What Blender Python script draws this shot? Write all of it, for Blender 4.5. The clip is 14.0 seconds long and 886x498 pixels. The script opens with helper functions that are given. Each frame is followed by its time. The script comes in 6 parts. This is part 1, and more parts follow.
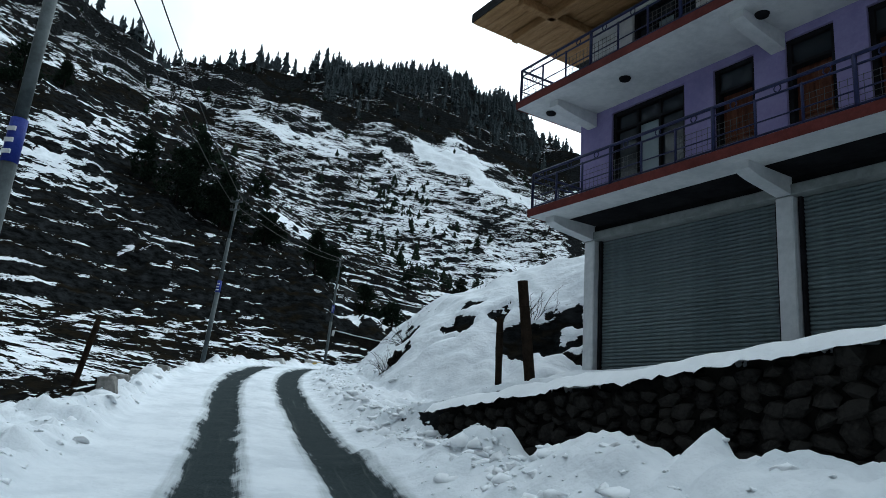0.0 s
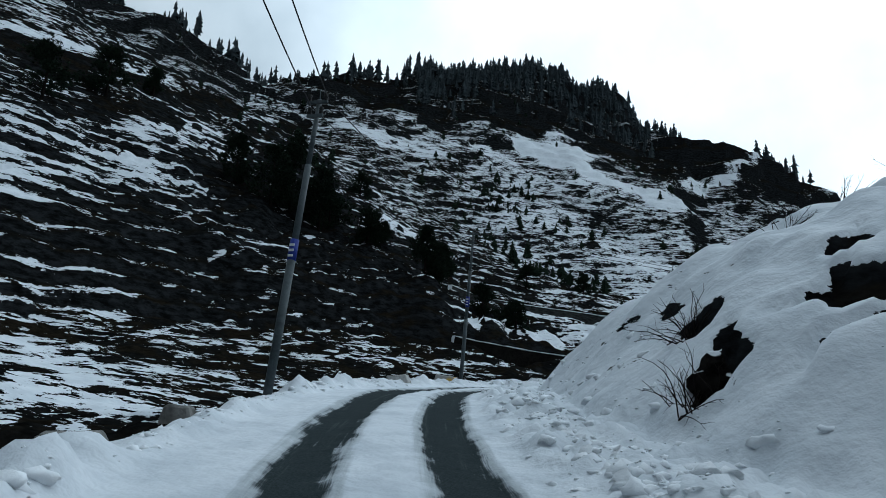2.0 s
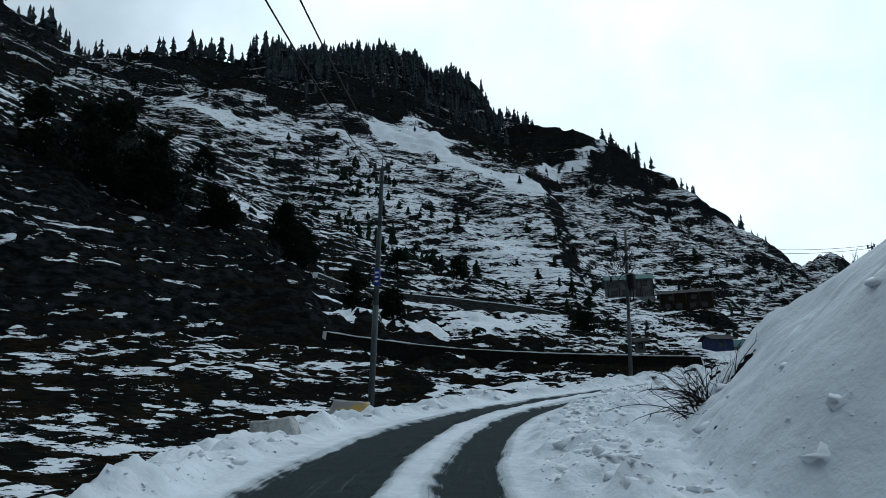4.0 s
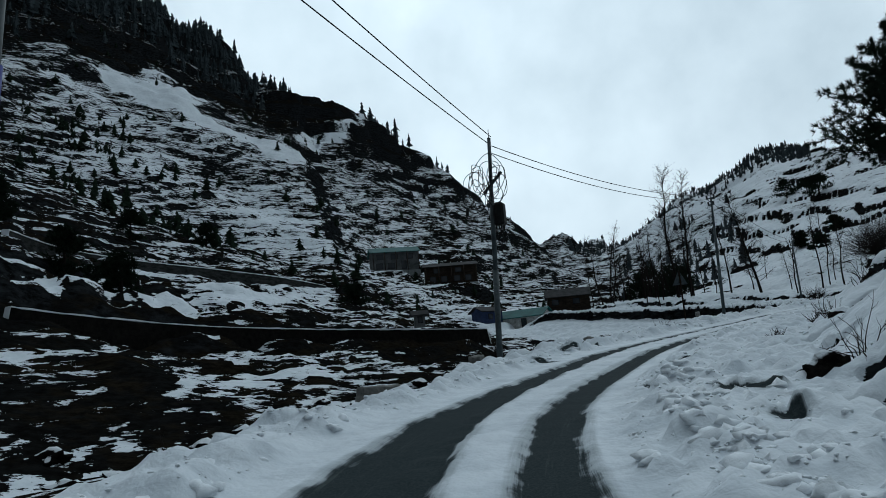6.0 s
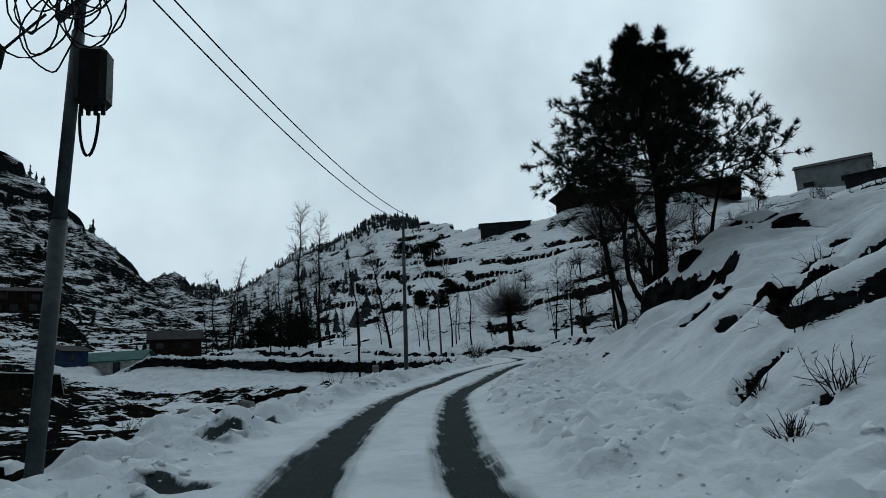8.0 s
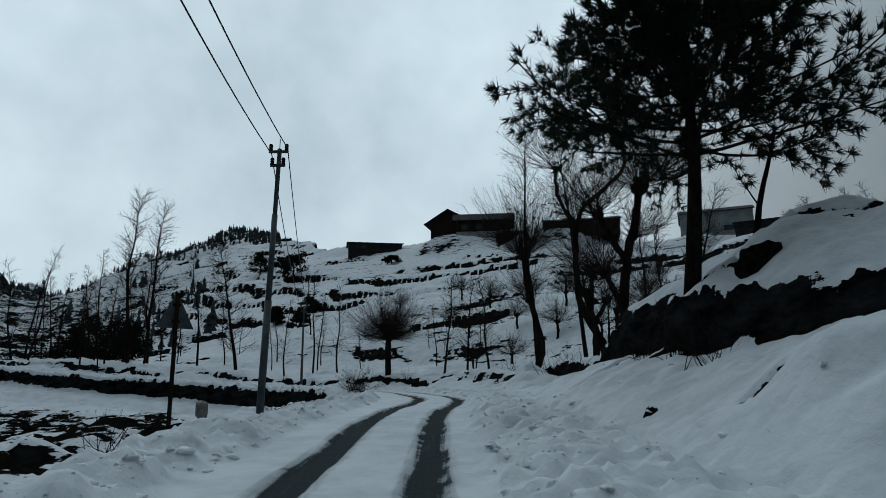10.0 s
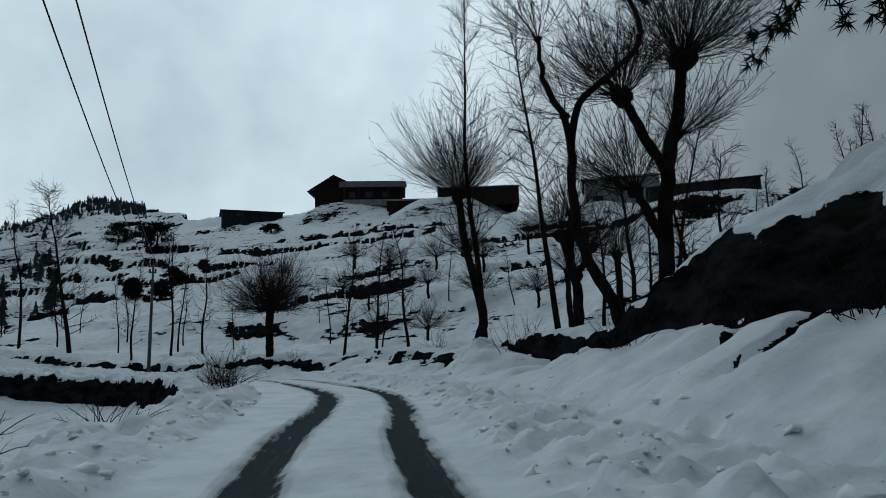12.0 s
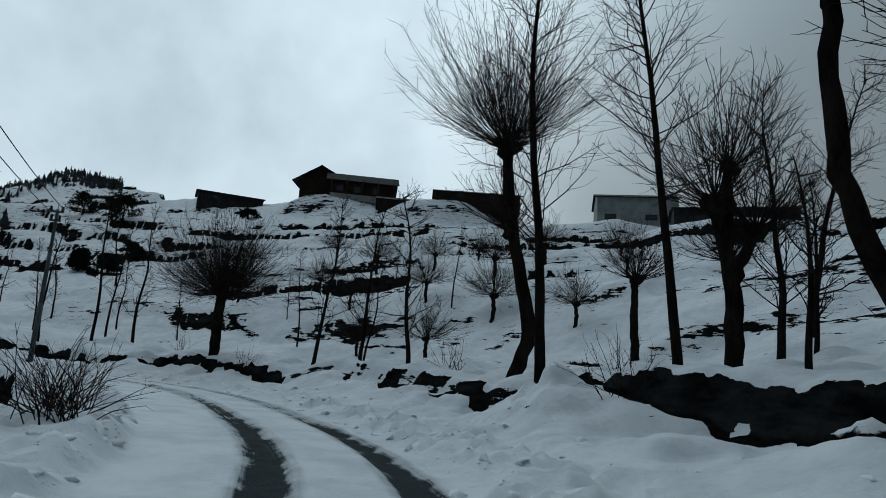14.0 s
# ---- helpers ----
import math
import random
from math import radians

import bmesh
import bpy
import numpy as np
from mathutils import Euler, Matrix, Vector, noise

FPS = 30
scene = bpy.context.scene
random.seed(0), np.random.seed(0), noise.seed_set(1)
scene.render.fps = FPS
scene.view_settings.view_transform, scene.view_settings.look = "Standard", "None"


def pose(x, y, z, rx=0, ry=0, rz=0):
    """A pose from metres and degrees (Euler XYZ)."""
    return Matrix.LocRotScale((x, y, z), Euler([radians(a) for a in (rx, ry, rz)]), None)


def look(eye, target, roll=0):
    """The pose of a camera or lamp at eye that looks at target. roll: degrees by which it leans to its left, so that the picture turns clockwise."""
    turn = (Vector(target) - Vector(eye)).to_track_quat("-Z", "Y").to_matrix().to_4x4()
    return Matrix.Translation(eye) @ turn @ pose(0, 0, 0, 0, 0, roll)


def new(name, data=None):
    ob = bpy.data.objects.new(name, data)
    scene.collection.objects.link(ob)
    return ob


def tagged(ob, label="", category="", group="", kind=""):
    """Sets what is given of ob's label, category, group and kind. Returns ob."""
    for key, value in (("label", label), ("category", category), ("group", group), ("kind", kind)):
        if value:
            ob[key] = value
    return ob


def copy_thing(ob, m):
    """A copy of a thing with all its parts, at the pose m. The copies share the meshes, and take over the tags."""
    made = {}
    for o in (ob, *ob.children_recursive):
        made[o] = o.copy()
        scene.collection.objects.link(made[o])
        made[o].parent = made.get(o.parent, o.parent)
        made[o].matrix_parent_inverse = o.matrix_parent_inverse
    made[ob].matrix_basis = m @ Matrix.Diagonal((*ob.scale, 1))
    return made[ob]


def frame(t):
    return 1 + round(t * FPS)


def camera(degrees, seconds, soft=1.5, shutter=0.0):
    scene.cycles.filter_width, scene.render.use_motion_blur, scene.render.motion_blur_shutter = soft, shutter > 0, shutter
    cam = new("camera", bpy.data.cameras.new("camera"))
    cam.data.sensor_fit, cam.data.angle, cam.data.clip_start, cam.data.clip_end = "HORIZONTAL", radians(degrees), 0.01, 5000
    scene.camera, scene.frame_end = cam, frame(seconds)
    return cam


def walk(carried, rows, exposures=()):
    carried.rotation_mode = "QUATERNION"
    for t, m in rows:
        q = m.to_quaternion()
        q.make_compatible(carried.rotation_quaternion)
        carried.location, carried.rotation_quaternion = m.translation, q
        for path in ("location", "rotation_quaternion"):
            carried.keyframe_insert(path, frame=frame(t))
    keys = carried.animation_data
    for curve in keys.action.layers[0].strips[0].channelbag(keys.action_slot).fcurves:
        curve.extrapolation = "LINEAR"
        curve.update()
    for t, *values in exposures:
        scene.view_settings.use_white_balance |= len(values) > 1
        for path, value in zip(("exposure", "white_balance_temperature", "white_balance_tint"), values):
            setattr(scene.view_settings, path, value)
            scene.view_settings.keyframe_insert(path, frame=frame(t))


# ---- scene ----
cam = camera(64.5, 14.0, soft=0.7)
PATH = [
    (0, (8.865, -23.559, -1.543), (8.637, -21.626, -1.085), 4.0),
    (0.3, (8.241, -21.505, -1.379), (7.898, -19.592, -0.907), 5.3),
    (0.5, (7.786, -20.171, -1.205), (7.374, -18.274, -0.726), 6.3),
    (1, (6.543, -17.282, -1.096), (6.017, -15.407, -0.641), 6.4),
    (1.5, (5.284, -14.104, -0.896), (4.759, -12.237, -0.409), 4.3),
    (2, (3.991, -10.917, -0.549), (3.484, -9.038, -0.089), 2.4),
    (2.2, (3.323, -9.501, -0.379), (2.856, -7.611, 0.076), 2.4),
    (4.3, (-0.59, 2.541, 1.015), (-0.592, 4.495, 1.438), -3.1),
    (4.6, (-0.931, 4.504, 1.147), (-0.84, 6.465, 1.531), -3.4),
    (5, (-1.3, 6.901, 1.346), (-1.165, 8.863, 1.711), -1.7),
    (5.5, (-1.431, 10.652, 1.576), (-1.106, 12.598, 1.904), -3.5),
    (6, (-1.168, 13.61, 1.764), (-0.585, 15.493, 2.101), -4.9),
    (6.5, (-0.563, 16.933, 2.0), (0.298, 18.703, 2.355), -5.1),
    (7, (0.543, 19.852, 2.187), (1.636, 21.487, 2.552), -5.0),
    (7.5, (2.016, 22.607, 2.34), (3.329, 24.066, 2.721), -4.1),
    (8, (3.67, 25.104, 2.494), (5.139, 26.403, 2.889), -3.7),
    (8.5, (5.651, 27.408, 2.777), (7.218, 28.577, 3.199), -2.4),
    (11, (16.642, 37.704, 3.673), (18.378, 38.605, 4.091), -1.4),
    (11.5, (18.938, 39.259, 3.891), (20.717, 40.09, 4.272), -2.0),
    (12, (21.553, 40.72, 4.061), (23.396, 41.389, 4.453), -2.2),
    (12.5, (23.669, 42.003, 4.324), (25.533, 42.58, 4.766), -1.2),
    (13, (26.115, 43.254, 4.505), (27.977, 43.87, 4.9), 0.1),
    (13.5, (28.435, 44.467, 4.68), (30.299, 45.066, 5.093), 1.6),
    (14, (30.86, 45.784, 4.865), (32.713, 46.398, 5.297), 3.6),
]
walk(cam, [(t, look(eye, target, roll)) for t, eye, target, roll in PATH],
     exposures=[(0, 0.96, 6150, 8), (0.6, 0.62, 6050, 8), (1, 0.46, 6000, 8), (2.2, 0.22, 5850, 7), (5, -0.04, 5900, 7), (7, -0.44, 6000, 5), (11, -0.52, 6000, 5), (14, -0.42, 6000, 5)])

# ---------------------------------------------------------------- sky and light
world = bpy.data.worlds.new("overcast")
scene.world = world
world.use_nodes = True
wt = world.node_tree
wt.nodes.clear()
sky = wt.nodes.new("ShaderNodeTexSky")
sky.sky_type, sky.sun_disc = "NISHITA", False
sky.sun_elevation, sky.sun_rotation = radians(36), radians(43)
sky.altitude, sky.air_density, sky.dust_density = 2400, 1.0, 4.0
veil = wt.nodes.new("ShaderNodeHueSaturation")
veil.inputs["Saturation"].default_value = 0.25
wt.links.new(sky.outputs[0], veil.inputs["Color"])
coord = wt.nodes.new("ShaderNodeTexCoord")
cloud = wt.nodes.new("ShaderNodeTexNoise")
cloud.inputs["Scale"].default_value, cloud.inputs["Detail"].default_value = 2.4, 7.0
wt.links.new(coord.outputs["Generated"], cloud.inputs["Vector"])
ramp = wt.nodes.new("ShaderNodeValToRGB")
ramp.color_ramp.elements[0].position, ramp.color_ramp.elements[0].color = 0.36, (5.2, 6.2, 6.7, 1)
ramp.color_ramp.elements[1].position, ramp.color_ramp.elements[1].color = 0.64, (9.7, 10.8, 11.2, 1)
wt.links.new(cloud.outputs["Fac"], ramp.inputs[0])
# thin cloud is brightest round the hidden sun and dull behind the camera
aim = wt.nodes.new("ShaderNodeVectorMath")
aim.operation = "DOT_PRODUCT"
aim.inputs[1].default_value = Vector((0.56, 0.60, 0.57)).normalized()
wt.links.new(coord.outputs["Generated"], aim.inputs[0])
glow = wt.nodes.new("ShaderNodeMapRange")
glow.interpolation_type = "SMOOTHSTEP"
for key, val in (("From Min", -0.15), ("From Max", 0.95), ("To Min", 0.14), ("To Max", 1.10)):
    glow.inputs[key].default_value = val
wt.links.new(aim.outputs["Value"], glow.inputs["Value"])
dull = wt.nodes.new("ShaderNodeMix")
dull.data_type, dull.blend_type = "RGBA", "MULTIPLY"
dull.inputs[0].default_value = 1.0
wt.links.new(ramp.outputs[0], dull.inputs[6])
wt.links.new(glow.outputs[0], dull.inputs[7])
mixsky = wt.nodes.new("ShaderNodeMix")
mixsky.data_type = "RGBA"
mixsky.inputs[0].default_value = 0.86
wt.links.new(veil.outputs[0], mixsky.inputs[6])
wt.links.new(dull.outputs[2], mixsky.inputs[7])
# a heavier bank of cloud stands low over the hill side
heavy = wt.nodes.new("ShaderNodeVectorMath")
heavy.operation = "DOT_PRODUCT"
heavy.inputs[1].default_value = Vector((0.90, -0.42, 0.16)).normalized()
wt.links.new(coord.outputs["Generated"], heavy.inputs[0])
frayed = wt.nodes.new("ShaderNodeMath")
frayed.operation = "MULTIPLY_ADD"
frayed.inputs[1].default_value = 0.30
wt.links.new(cloud.outputs["Fac"], frayed.inputs[0])
wt.links.new(heavy.outputs["Value"], frayed.inputs[2])
bankmap = wt.nodes.new("ShaderNodeMapRange")
bankmap.interpolation_type = "SMOOTHSTEP"
for key, val in (("From Min", 0.86), ("From Max", 1.10), ("To Min", 1.0), ("To Max", 0.42)):
    bankmap.inputs[key].default_value = val
wt.links.new(frayed.outputs[0], bankmap.inputs["Value"])
grey = wt.nodes.new("ShaderNodeMix")
grey.data_type, grey.blend_type = "RGBA", "MULTIPLY"
grey.inputs[0].default_value = 1.0
wt.links.new(mixsky.outputs[2], grey.inputs[6])
wt.links.new(bankmap.outputs[0], grey.inputs[7])
# overcast sky: the zenith is brighter than the rim
split = wt.nodes.new("ShaderNodeSeparateXYZ")
wt.links.new(coord.outputs["Generated"], split.inputs[0])
rim = wt.nodes.new("ShaderNodeMapRange")
for key, val in (("From Min", 0.0), ("From Max", 1.0), ("To Min", 0.88), ("To Max", 1.40)):
    rim.inputs[key].default_value = val
wt.links.new(split.outputs["Z"], rim.inputs["Value"])
dome = wt.nodes.new("ShaderNodeMix")
dome.data_type, dome.blend_type = "RGBA", "MULTIPLY"
dome.inputs[0].default_value = 1.0
wt.links.new(grey.outputs[2], dome.inputs[6])
wt.links.new(rim.outputs[0], dome.inputs[7])
back = wt.nodes.new("ShaderNodeBackground")
back.inputs["Strength"].default_value = 0.105
wt.links.new(dome.outputs[2], back.inputs["Color"])
wout = wt.nodes.new("ShaderNodeOutputWorld")
wt.links.new(back.outputs[0], wout.inputs[0])

sun_data = bpy.data.lights.new("sun", "SUN")
sun_data.energy, sun_data.angle, sun_data.color = 0.30, radians(30), (1.0, 0.97, 0.93)
sun = new("sun", sun_data)
sun.matrix_world = look((56, 60, 57), (0, 0, 0))

# ---------------------------------------------------------------- material helpers
def mat(name):
    m = bpy.data.materials.new(name)
    m.use_nodes = True
    nt = m.node_tree
    return m, nt, nt.nodes["Principled BSDF"]


def node(nt, kind, **sets):
    n = nt.nodes.new(kind)
    for k, v in sets.items():
        n.inputs[k].default_value = v
    return n


def noise_node(nt, scale, detail=4.0, rough=0.6, vec=None, dist=0.0):
    n = node(nt, "ShaderNodeTexNoise", Scale=scale, Detail=detail, Roughness=rough, Distortion=dist)
    if vec is not None:
        nt.links.new(vec, n.inputs["Vector"])
    return n.outputs["Fac"]


def math_node(nt, op, a, b=None, clamp=False):
    n = nt.nodes.new("ShaderNodeMath")
    n.operation, n.use_clamp = op, clamp
    for i, v in enumerate((a, b)):
        if v is None:
            continue
        if isinstance(v, (int, float)):
            n.inputs[i].default_value = v
        else:
            nt.links.new(v, n.inputs[i])
    return n.outputs[0]


def remap(nt, v, lo, hi, a=0.0, b=1.0):
    n = node(nt, "ShaderNodeMapRange")
    n.interpolation_type = "SMOOTHSTEP"
    nt.links.new(v, n.inputs["Value"])
    for k, val in (("From Min", lo), ("From Max", hi), ("To Min", a), ("To Max", b)):
        n.inputs[k].default_value = val
    return n.outputs["Result"]


def mixc(nt, fac, a, b):
    n = nt.nodes.new("ShaderNodeMix")
    n.data_type = "RGBA"
    for i, v in ((0, fac), (6, a), (7, b)):
        if isinstance(v, (int, float)):
            n.inputs[i].default_value = v
        elif isinstance(v, tuple):
            n.inputs[i].default_value = (*v, 1)
        else:
            nt.links.new(v, n.inputs[i])
    return n.outputs[2]


def bump(nt, bsdf, height, strength, distance):
    b = node(nt, "ShaderNodeBump", Strength=strength, Distance=distance)
    nt.links.new(height, b.inputs["Height"])
    nt.links.new(b.outputs[0], bsdf.inputs["Normal"])


def position(nt):
    return nt.nodes.new("ShaderNodeNewGeometry").outputs["Position"]


def scaled(nt, vec, sx, sy, sz):
    n = nt.nodes.new("ShaderNodeVectorMath")
    n.operation = "MULTIPLY"
    nt.links.new(vec, n.inputs[0])
    n.inputs[1].default_value = (sx, sy, sz)
    return n.outputs[0]


def two_tone(name, a, b, scale, rough=0.8, bump_scale=None, bump_dist=0.01, metallic=0.0, spread=(0.35, 0.65), stretch=(1, 1, 1), per_piece=0.0, spec=0.12):
    """A surface of two colours mixed by noise at two scales, with relief."""
    m, nt, p = mat(name)
    pos = scaled(nt, nt.nodes.new("ShaderNodeTexCoord").outputs["Object"], *stretch)
    big = noise_node(nt, scale, 5, 0.65, pos)
    fine = noise_node(nt, scale * 7, 4, 0.7, pos)
    fac = math_node(nt, "ADD", math_node(nt, "MULTIPLY", big, 0.65), math_node(nt, "MULTIPLY", fine, 0.35))
    fac = remap(nt, fac, *spread)
    if per_piece:
        rnd = nt.nodes.new("ShaderNodeObjectInfo").outputs["Random"]
        fac = math_node(nt, "ADD", fac, math_node(nt, "MULTIPLY", math_node(nt, "SUBTRACT", rnd, 0.5), per_piece), True)
    nt.links.new(mixc(nt, fac, a, b), p.inputs["Base Color"])
    p.inputs["Roughness"].default_value, p.inputs["Metallic"].default_value = rough, metallic
    p.inputs["Specular IOR Level"].default_value = spec
    bump(nt, p, noise_node(nt, bump_scale or scale * 6, 5, 0.7, pos), 0.6, bump_dist)
    return m


# ---------------------------------------------------------------- ground: shape
def lattice(ix, iy, seed):
    h = (ix * 374761393 + iy * 668265263 + seed * 1442695041) & 0xFFFFFFFF
    h = ((h ^ (h >> 13)) * 1274126177) & 0xFFFFFFFF
    return ((h ^ (h >> 16)) & 0xFFFF) / 65535.0


def vnoise(x, y, seed=0):
    ix, iy = np.floor(x).astype(np.int64), np.floor(y).astype(np.int64)
    fx, fy = x - ix, y - iy
    fx, fy = fx * fx * fx * (fx * (fx * 6 - 15) + 10), fy * fy * fy * (fy * (fy * 6 - 15) + 10)
    a, b = lattice(ix, iy, seed), lattice(ix + 1, iy, seed)
    c, d = lattice(ix, iy + 1, seed), lattice(ix + 1, iy + 1, seed)
    return (a + (b - a) * fx) * (1 - fy) + (c + (d - c) * fx) * fy - 0.5


def fbm(x, y, size, octaves=4, seed=0, gain=0.5):
    out, amp, f = np.zeros_like(x, dtype=float), 1.0, 1.0 / size
    for o in range(octaves):
        c, s = math.cos(o * 1.3), math.sin(o * 1.3)
        out += amp * vnoise((x * c - y * s) * f + 17.3 * o, (x * s + y * c) * f - 9.1 * o, seed + o)
        amp, f = amp * gain, f * 2.03
    return out


def smooth(v, lo, hi):
    u = np.clip((v - lo) / (hi - lo), 0, 1)
    return u * u * (3 - 2 * u)


# the road's middle line: x, y, height of the surface
ROAD_X = [24.0, 17.5, 12.6, 8.9, 6.6, 4.0, 1.5, -0.4, -1.3, -1.35, -0.5, 2.0, 5.7, 10.6, 16.7, 21.6, 26.1, 30.9, 35.6, 40.2, 44.3, 48.0, 51.2, 53.2, 54.0, 53.0, 48.0]
ROAD_Y = [-62.0, -47.0, -34.0, -23.6, -17.3, -10.9, -4.4, 2.5, 6.9, 11.0, 16.9, 22.6, 27.4, 32.4, 37.7, 40.7, 43.3, 45.8, 48.3, 51.2, 54.8, 59.0, 64.0, 70.0, 79.0, 95.0, 125.0]
ROAD_Z = [-5.6, -4.5, -3.6, -2.88, -2.45, -1.9, -1.1, -0.35, -0.0, 0.25, 0.62, 1.0, 1.4, 1.9, 2.35, 2.75, 3.15, 3.5, 3.8, 4.1, 4.4, 4.75, 5.0, 5.3, 5.9, 7.2, 10.0]


def spline(values, n):
    """A smooth curve through the values at even steps of the index."""
    v = np.asarray(values, float)
    i = np.linspace(0, len(v) - 1.001, n)
    k = i.astype(int)
    f = i - k
    p = [v[np.clip(k + o, 0, len(v) - 1)] for o in (-1, 0, 1, 2)]
    return 0.5 * (2 * p[1] + (p[2] - p[0]) * f + (2 * p[0] - 5 * p[1] + 4 * p[2] - p[3]) * f**2 + (3 * p[1] - p[0] - 3 * p[2] + p[3]) * f**3)


raw = np.stack([spline(ROAD_X, 3000), spline(ROAD_Y, 3000), spline(ROAD_Z, 3000)], 1)
run = np.r_[0, np.cumsum(np.linalg.norm(np.diff(raw[:, :2], axis=0), axis=1))]
S_END = float(run[-1])
S_STEP = 0.5
s_line = np.arange(0, S_END, S_STEP)
line = np.stack([np.interp(s_line, run, raw[:, k]) for k in range(3)], 1)
tang = np.gradient(line[:, :2], axis=0)
tang /= np.linalg.norm(tang, axis=1)[:, None]


def road_at(s):
    """Middle point, height, and the unit vector to the right at s metres along the road."""
    p = np.stack([np.interp(s, run, raw[:, k]) for k in range(3)], -1)
    t = np.stack([np.interp(s, s_line, tang[:, k]) for k in range(2)], -1)
    t /= np.linalg.norm(t, axis=-1, keepdims=True)
    return p, np.stack([t[..., 1], -t[..., 0]], -1)


def road_coords(x, y):
    """Metres along the road and metres to its right, for arrays of places."""
    shape = x.shape
    x, y = x.ravel(), y.ravel()
    s, d = np.zeros_like(x), np.zeros_like(x)
    for i in range(0, len(x), 20000):
        px, py = x[i:i + 20000, None], y[i:i + 20000, None]
        k = ((px - line[None, :, 0]) ** 2 + (py - line[None, :, 1]) ** 2).argmin(1)
        rx, ry = x[i:i + 20000] - line[k, 0], y[i:i + 20000] - line[k, 1]
        s[i:i + 20000] = s_line[k] + rx * tang[k, 0] + ry * tang[k, 1]
        side = rx * tang[k, 1] - ry * tang[k, 0]
        d[i:i + 20000] = np.where((k == 0) | (k == len(line) - 1), np.sign(side) * np.hypot(rx, ry), side)
    return s.reshape(shape), d.reshape(shape)


S0 = float(road_coords(np.array([8.9]), np.array([-23.6]))[0][0])  # where the drive begins

# the valley's form: by bearing from O, heights at four distances, then the ridge's distance and height
OX, OY = 10.0, 25.0
BEARING = [-180, -135, -112, -98, -84, -70, -59, -50, -43, -36, -30, -25, -20, -14, -10, -5.5, -3.5, 0, 6, 15, 24, 32, 45, 60, 90, 120, 150, 180]
Z_20 = [0, 5, 8, 9.5, 8.5, 7, 5, 3, 2.4, 2, 1.6, 1.4, 1.2, 1, 0.8, 0.6, 0.5, 0.4, 0.2, 0, -0.2, -0.3, -0.5, -0.6, -0.8, -1.5, -2.0, 0]
Z_45 = [0, 8, 12, 13.5, 12, 8.5, 5.6, 4.6, 4.0, 3.2, 2.6, 2.3, 2.2, 2.4, 2.7, 3, 3.2, 3.5, 4, 4.6, 5.5, 8, 8, 8, 5, 3, 1, 0]
Z_90 = [4, 14, 18, 20, 21.5, 19.5, 16.5, 13, 10, 8.5, 6.5, 5, 4.6, 7, 10, 12, 13, 14, 17, 21, 26, 34, 42, 46, 40, 32, 20, 4]
Z_150 = [10, 20, 22, 22, 25, 33, 35.5, 31, 24, 16, 13, 14, 15, 18, 21, 25, 29, 31, 36, 44, 55, 63, 76, 86, 80, 62, 40, 10]
RIDGE_R = [200, 130, 110, 115, 128, 165, 185, 260, 700, 760, 760, 460, 420, 430, 440, 400, 420, 500, 420, 370, 325, 310, 290, 270, 260, 260, 240, 200]
RIDGE_Z = [18, 23, 24, 24, 29, 43, 48, 62, 180, 156, 116, 70, 93, 125, 153, 151, 183, 240, 221, 205, 176, 160, 160, 160, 140, 110, 70, 18]


# how far the crest stands above or below that form, by bearing
CREST_AT = [-30, -27, -23, -20.8, -18.4, -17.3, -14.5, -7.5, -4.8, -1.5, -0.3, 0.7, 3.1, 5.5, 6.6, 9.4, 19, 23, 26.5, 28, 33, 36, 39, 42, 46, 51, 60]
CREST_UP = [10, 12, 12, 8, 6, 13, 13, 13, -1, -7, -5, 7, 10, 1, 7, 7, 2, -6, 2, 9, 7, -3, 4, 9, 12, 8, 0]


